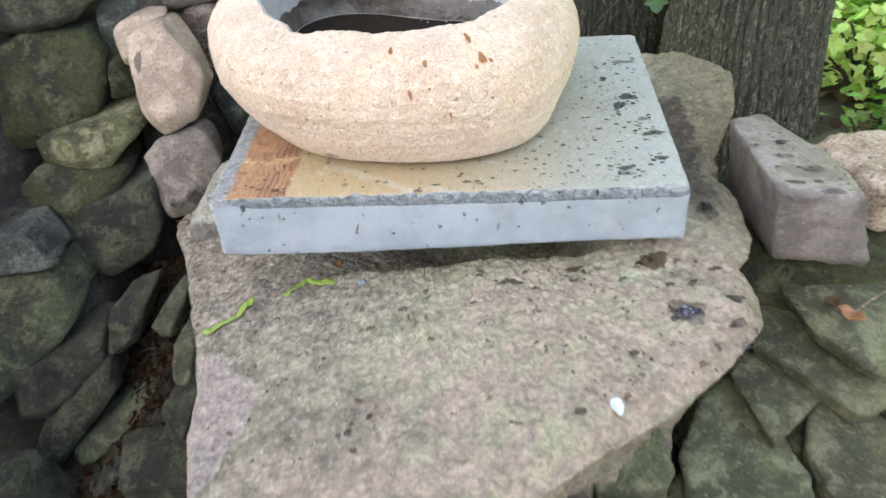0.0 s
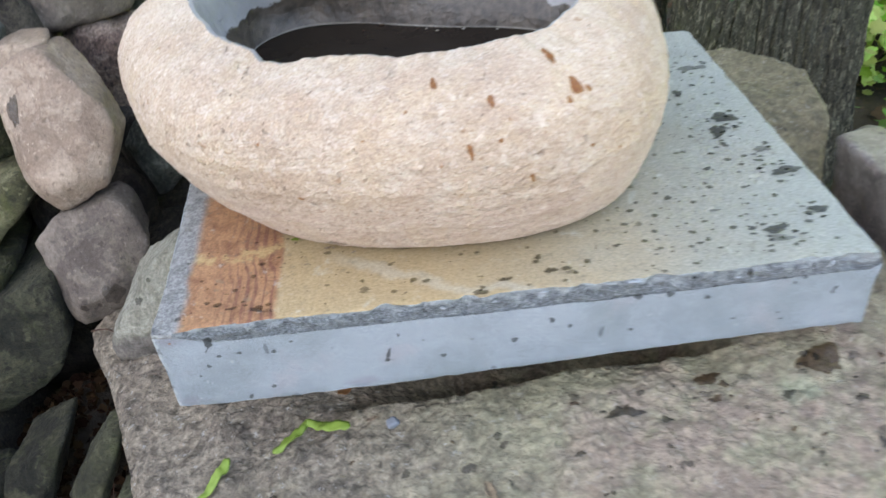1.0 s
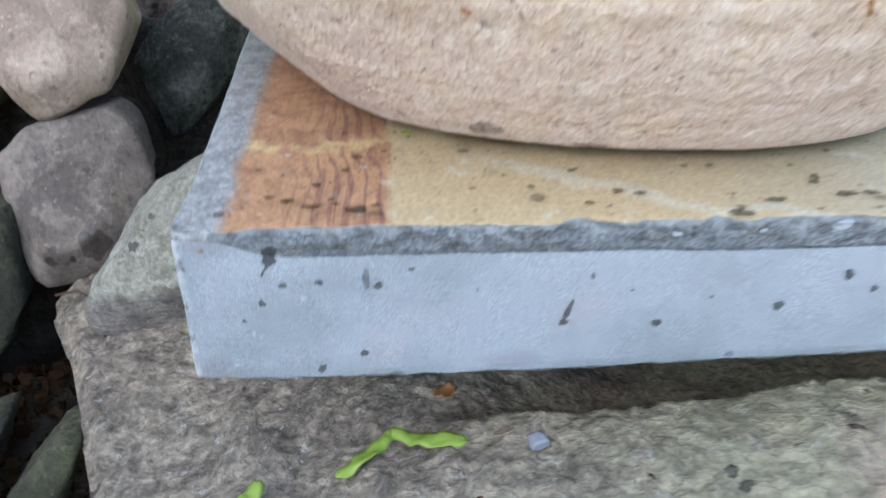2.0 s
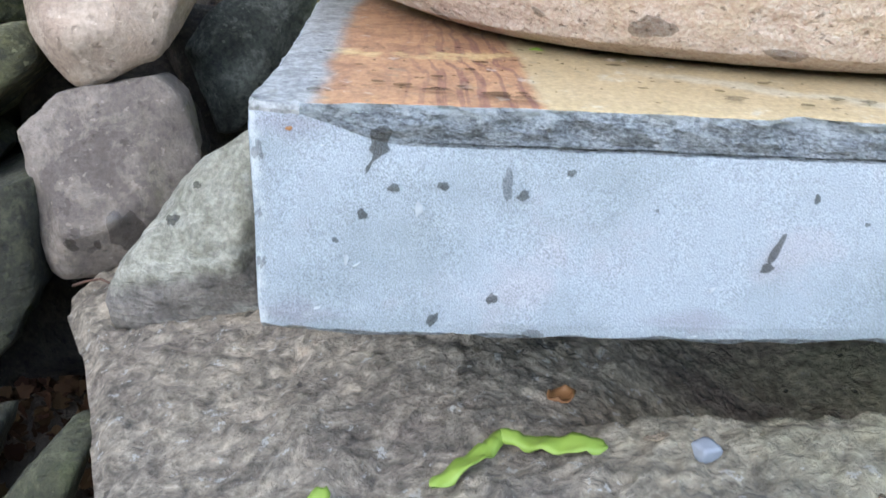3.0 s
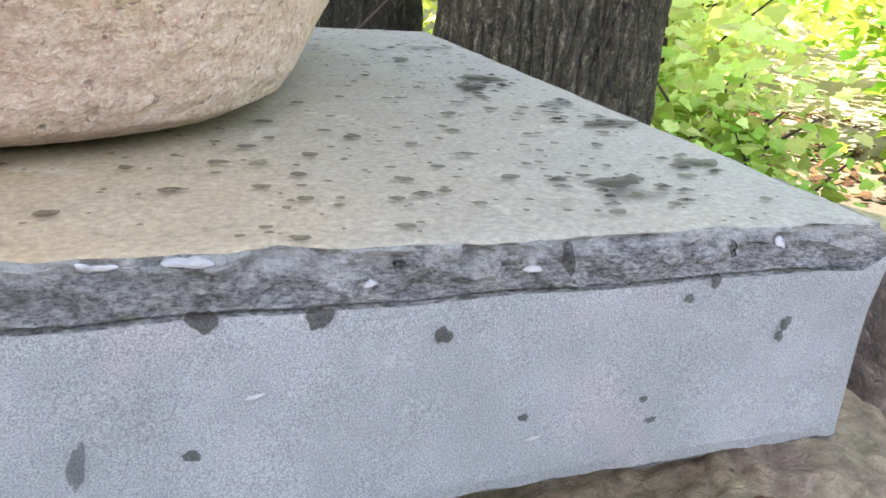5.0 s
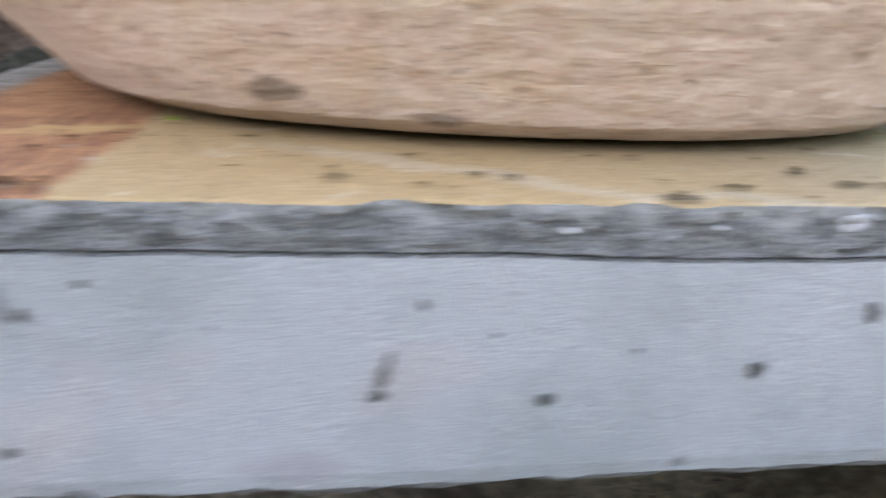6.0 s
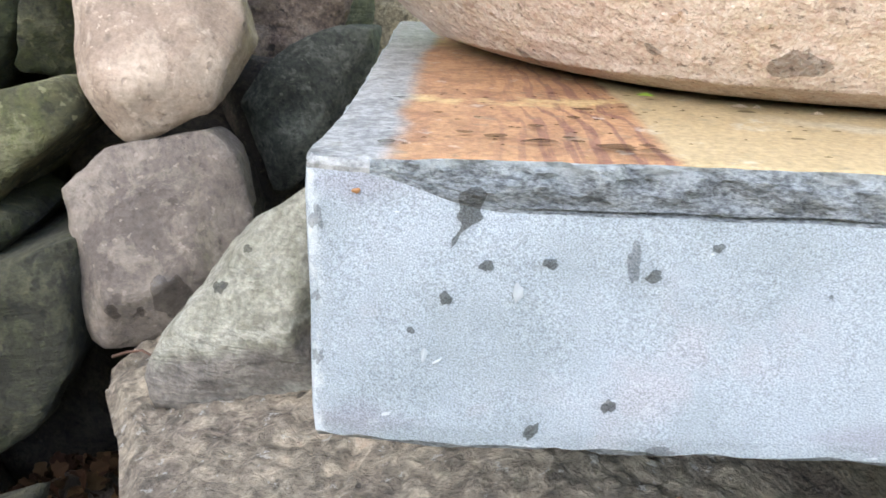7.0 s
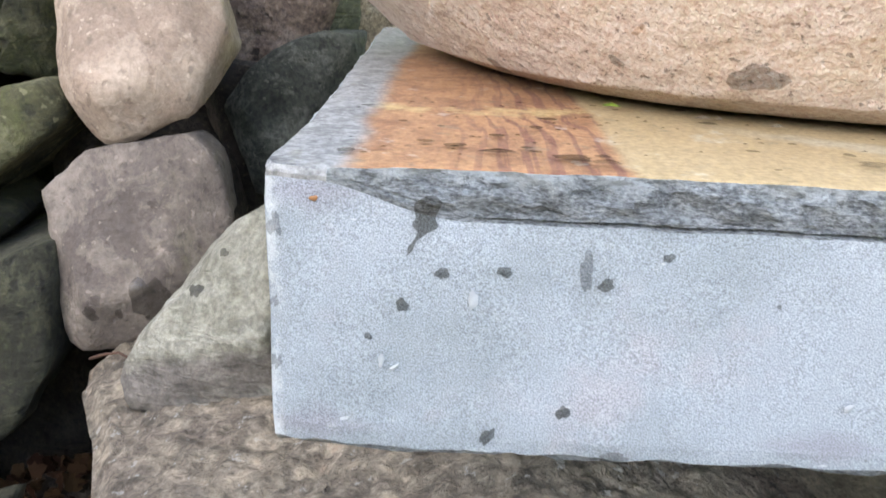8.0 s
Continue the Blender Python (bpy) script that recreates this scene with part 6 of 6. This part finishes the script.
# ---- marks on the stones ----
def stone_mark(ob, centre, out, w, h, material, seed, name="damp_mark", ragged=0.3, label=""):
    """A thin film that follows a stone's skin, seen along a direction."""
    place = Vector(parent_origin(ob))
    tree = BVHTree.FromPolygons([v.co + place for v in ob.data.vertices], [tuple(p.vertices) for p in ob.data.polygons])
    out = Vector(out).normalized()
    u = Vector((0, 0, 1)).cross(out)
    u = u.normalized() if u.length > 0.1 else Vector((1, 0, 0))
    v = out.cross(u)
    rnd = random.Random(seed)
    ph = [rnd.uniform(0, 6.28) for _ in range(4)]
    rows, around = 4, 24
    verts = []
    for r in range(rows + 1):
        for i in range(around if r else 1):
            a = 2 * math.pi * i / around
            k = (1 + ragged * (0.5 * math.sin(2 * a + ph[0]) + 0.45 * math.sin(3 * a + ph[1]) + 0.35 * math.sin(5 * a + ph[2]) + 0.25 * math.sin(7 * a + ph[3]))) * r / rows
            start = Vector(centre) + u * (w * k * math.cos(a)) + v * (h * k * math.sin(a)) + out * 0.06
            spot, normal, _, far = tree.ray_cast(start, -out, 0.2)
            if spot is None:
                return
            verts.append(tuple(spot + normal * (0.0012 if r < rows else 0.0006)))
    faces = [(0, 1 + i, 1 + (i + 1) % around) for i in range(around)]
    for r in range(rows - 1):
        b, c = 1 + around * r, 1 + around * (r + 1)
        faces += [(b + i, c + i, c + (i + 1) % around, b + (i + 1) % around) for i in range(around)]
    link(name, verts, faces, material, at=tuple(place), parent=ob, label=label)


stone_mark(COBBLE, (-0.409, 1.08, 0.637), (0.1, -1, 0.3), 0.005, 0.014, WET, 1)
stone_mark(BLOCK, (-0.352, 1.0, 0.481), (0.1, -1, 0.1), 0.008, 0.013, WET_FAINT, 4)
stone_mark(BLOCK, (-0.380, 1.0, 0.474), (0.1, -1, 0.1), 0.0035, 0.004, WET_FAINT, 5)
stone_mark(BLOCK, (-0.367, 1.0, 0.473), (0.1, -1, 0.1), 0.002, 0.003, WET_FAINT, 6)
stone_mark(WEDGE, (-0.348, 0.94, 0.459), (0.1, -1, 0.2), 0.0025, 0.005, WET, 7)
stone_mark(WEDGE, (-0.308, 0.95, 0.506), (0.1, -1, 0.4), 0.003, 0.003, WET, 8)
stone_mark(WEDGE, (-0.296, 0.95, 0.525), (0.1, -1, 0.4), 0.002, 0.002, WET, 9)
stone_mark(BROWN, (-0.389, 1.2, 0.638), (0.0, -1, 0.4), 0.006, 0.004, WHITE, 10, "splash", 0.5, "whitish dried splash")
for i, (x, y, w, h, m) in enumerate([(0.337, 1.0, 0.008, 0.003, WET), (0.343, 0.985, 0.006, 0.004, WET_FAINT), (0.379, 0.955, 0.008, 0.006, WET), (0.373, 0.924, 0.012, 0.005, WET_FAINT), (0.397, 0.897, 0.017, 0.006, WET_FAINT),
                                     (0.372, 0.870, 0.010, 0.004, WET), (0.395, 0.872, 0.006, 0.003, WET), (0.405, 0.853, 0.014, 0.004, WET_FAINT), (0.36, 0.90, 0.003, 0.002, WET), (0.35, 0.95, 0.003, 0.002, WET)]):
    stone_mark(SQUARE, (x, y, 0.562), (0, 0, 1), w, h, m, 20 + i)
rnd = random.Random(17)
for i in range(26):
    stone_mark(SQUARE, (rnd.uniform(0.335, 0.43), rnd.uniform(0.85, 1.01), 0.562), (0, 0, 1), rnd.uniform(0.0008, 0.0022), rnd.uniform(0.0008, 0.0016), WET, 60 + i)


# ---- pale chips and dark damp spots on the slab's broken edge ----
for i, (x, z, w, h, m) in enumerate([(0.019, 0.6085, 0.0044, 0.0018, CHIP_GREY), (0.079, 0.6100, 0.0048, 0.0010, CHIP_GREY), (0.064, 0.6105, 0.0035, 0.0008, PALE_CHIP), (0.112, 0.604, 0.0013, 0.0010, PALE_CHIP), (0.146, 0.605, 0.0016, 0.0008, PALE_CHIP),
                                     (0.208, 0.608, 0.0012, 0.0016, PALE_CHIP), (-0.045, 0.606, 0.0022, 0.0010, PALE_CHIP), (-0.012, 0.607, 0.0018, 0.0007, PALE_CHIP), (0.154, 0.607, 0.0014, 0.0038, WET), (0.118, 0.608, 0.0016, 0.0008, WET), (0.196, 0.607, 0.0008, 0.0018, WET)]):
    stone_mark(SLAB, (x, 0.782, z), (0, -0.9, 0.45), w, h, m, 500 + i, "chip" if m in (PALE_CHIP, CHIP_GREY) else "water_mark", 0.2)


# ---- a leaf and a twig hanging before the trunk ----
def hanging_leaf(x, y, z, size):
    verts = [(x + 0.0, y, z)]
    for u, v in LEAF:
        verts.append((x + u * size, y + 0.25 * size * abs(u) - 0.2 * size * v, z - 0.2 * size + (0.55 - v) * size * 0.8))
    n = len(LEAF)
    ob = link("hanging_leaf", verts, [(0, 1 + i, 1 + (i + 1) % n) for i in range(n)], SHADE_LEAF, at=(x, y, z), smooth=False)
    tagged(ob, "single green leaf hanging before the trunk", "leaf")


hanging_leaf(0.251, 1.10, 0.676, 0.028)
twig([(0.195, 1.30, 0.562), (0.222, 1.30, 0.595), (0.250, 1.305, 0.622), (0.29, 1.31, 0.68), (0.33, 1.33, 0.78)], 0.0016, "thin dead twig slanting before the trunk")
for i, (x, y, w) in enumerate([(-0.121, 0.852, 0.0022), (-0.1165, 0.851, 0.0012), (-0.1025, 0.8437, 0.0018)]):
    patch("pale_flake", (x, y, SLAB_Z), (w, 0, 0), (0.2 * w, 0.7 * w, 0), (0, 0, 1), TAN_STONE, SLAB, 760 + i, 0.35, 0.0014, 12)
patch("rust_speck", (-0.2207, 0.78, 0.6045), (0.0009, 0, 0.0001), (0.0002, 0, 0.0007), (0, -1, 0), DRY_LEAF, SLAB, 770, 0.35, 0.0008, 10)
patch("moss_tuft", (-0.145, 0.866, SLAB_Z), (0.0024, 0, 0), (0, 0.0018, 0), (0, 0, 1), MOSS, SLAB, 71, 0.4, 0.0016, 16, "tiny tuft of green moss")
flat_scrap("dry_leaf", 0.442, 0.817, 0.016, 0.010, 2.3, DRY_LEAF, "curled orange dry leaf on a slate", "dry leaf", 31, 0.005, lambda x, y: (x, y, 0.410))
flat_scrap("dry_leaf", 0.428, 0.838, 0.011, 0.008, 0.4, LITTER, "curled pinkish-brown dry leaf on a slate", "dry leaf", 32, 0.006, lambda x, y: (x, y, 0.410))
twig([(0.442, 0.816, 0.414), (0.465, 0.832, 0.420), (0.495, 0.850, 0.424)], 0.0014, "pale dry leaf stalk on a slate", TAN_STONE)


# ---- scratches on the sawn face ----
for i, (x, z, w, h) in enumerate([(-0.186, 0.583, 0.0011, 0.0022), (-0.206, 0.567, 0.0008, 0.0016), (-0.203, 0.5655, 0.0010, 0.0006), (0.09, 0.583, 0.002, 0.0006), (0.15, 0.565, 0.0022, 0.0006), (0.06, 0.561, 0.0016, 0.0005), (-0.1, 0.561, 0.0012, 0.0009)]):
    patch("scratch", (x, 0.78, z), (w, 0, 0.0006), (0, 0, h), (0, -1, 0), PALE_CHIP, SLAB, 580 + i, 0.3, 0.0008, 14)

# small dark nicks down the worn upright edge
for i, (x, z, w, h) in enumerate([(-0.2292, 0.5985, 0.0011, 0.0032), (-0.2298, 0.5805, 0.0008, 0.0013), (-0.2298, 0.5655, 0.0010, 0.0020)]):
    patch("nick", (x, 0.78, z), (w, 0, 0), (0.0002, 0, h), (0, -1, 0), WET_FAINT, SLAB, 620 + i, 0.6, 0.0009, 22)
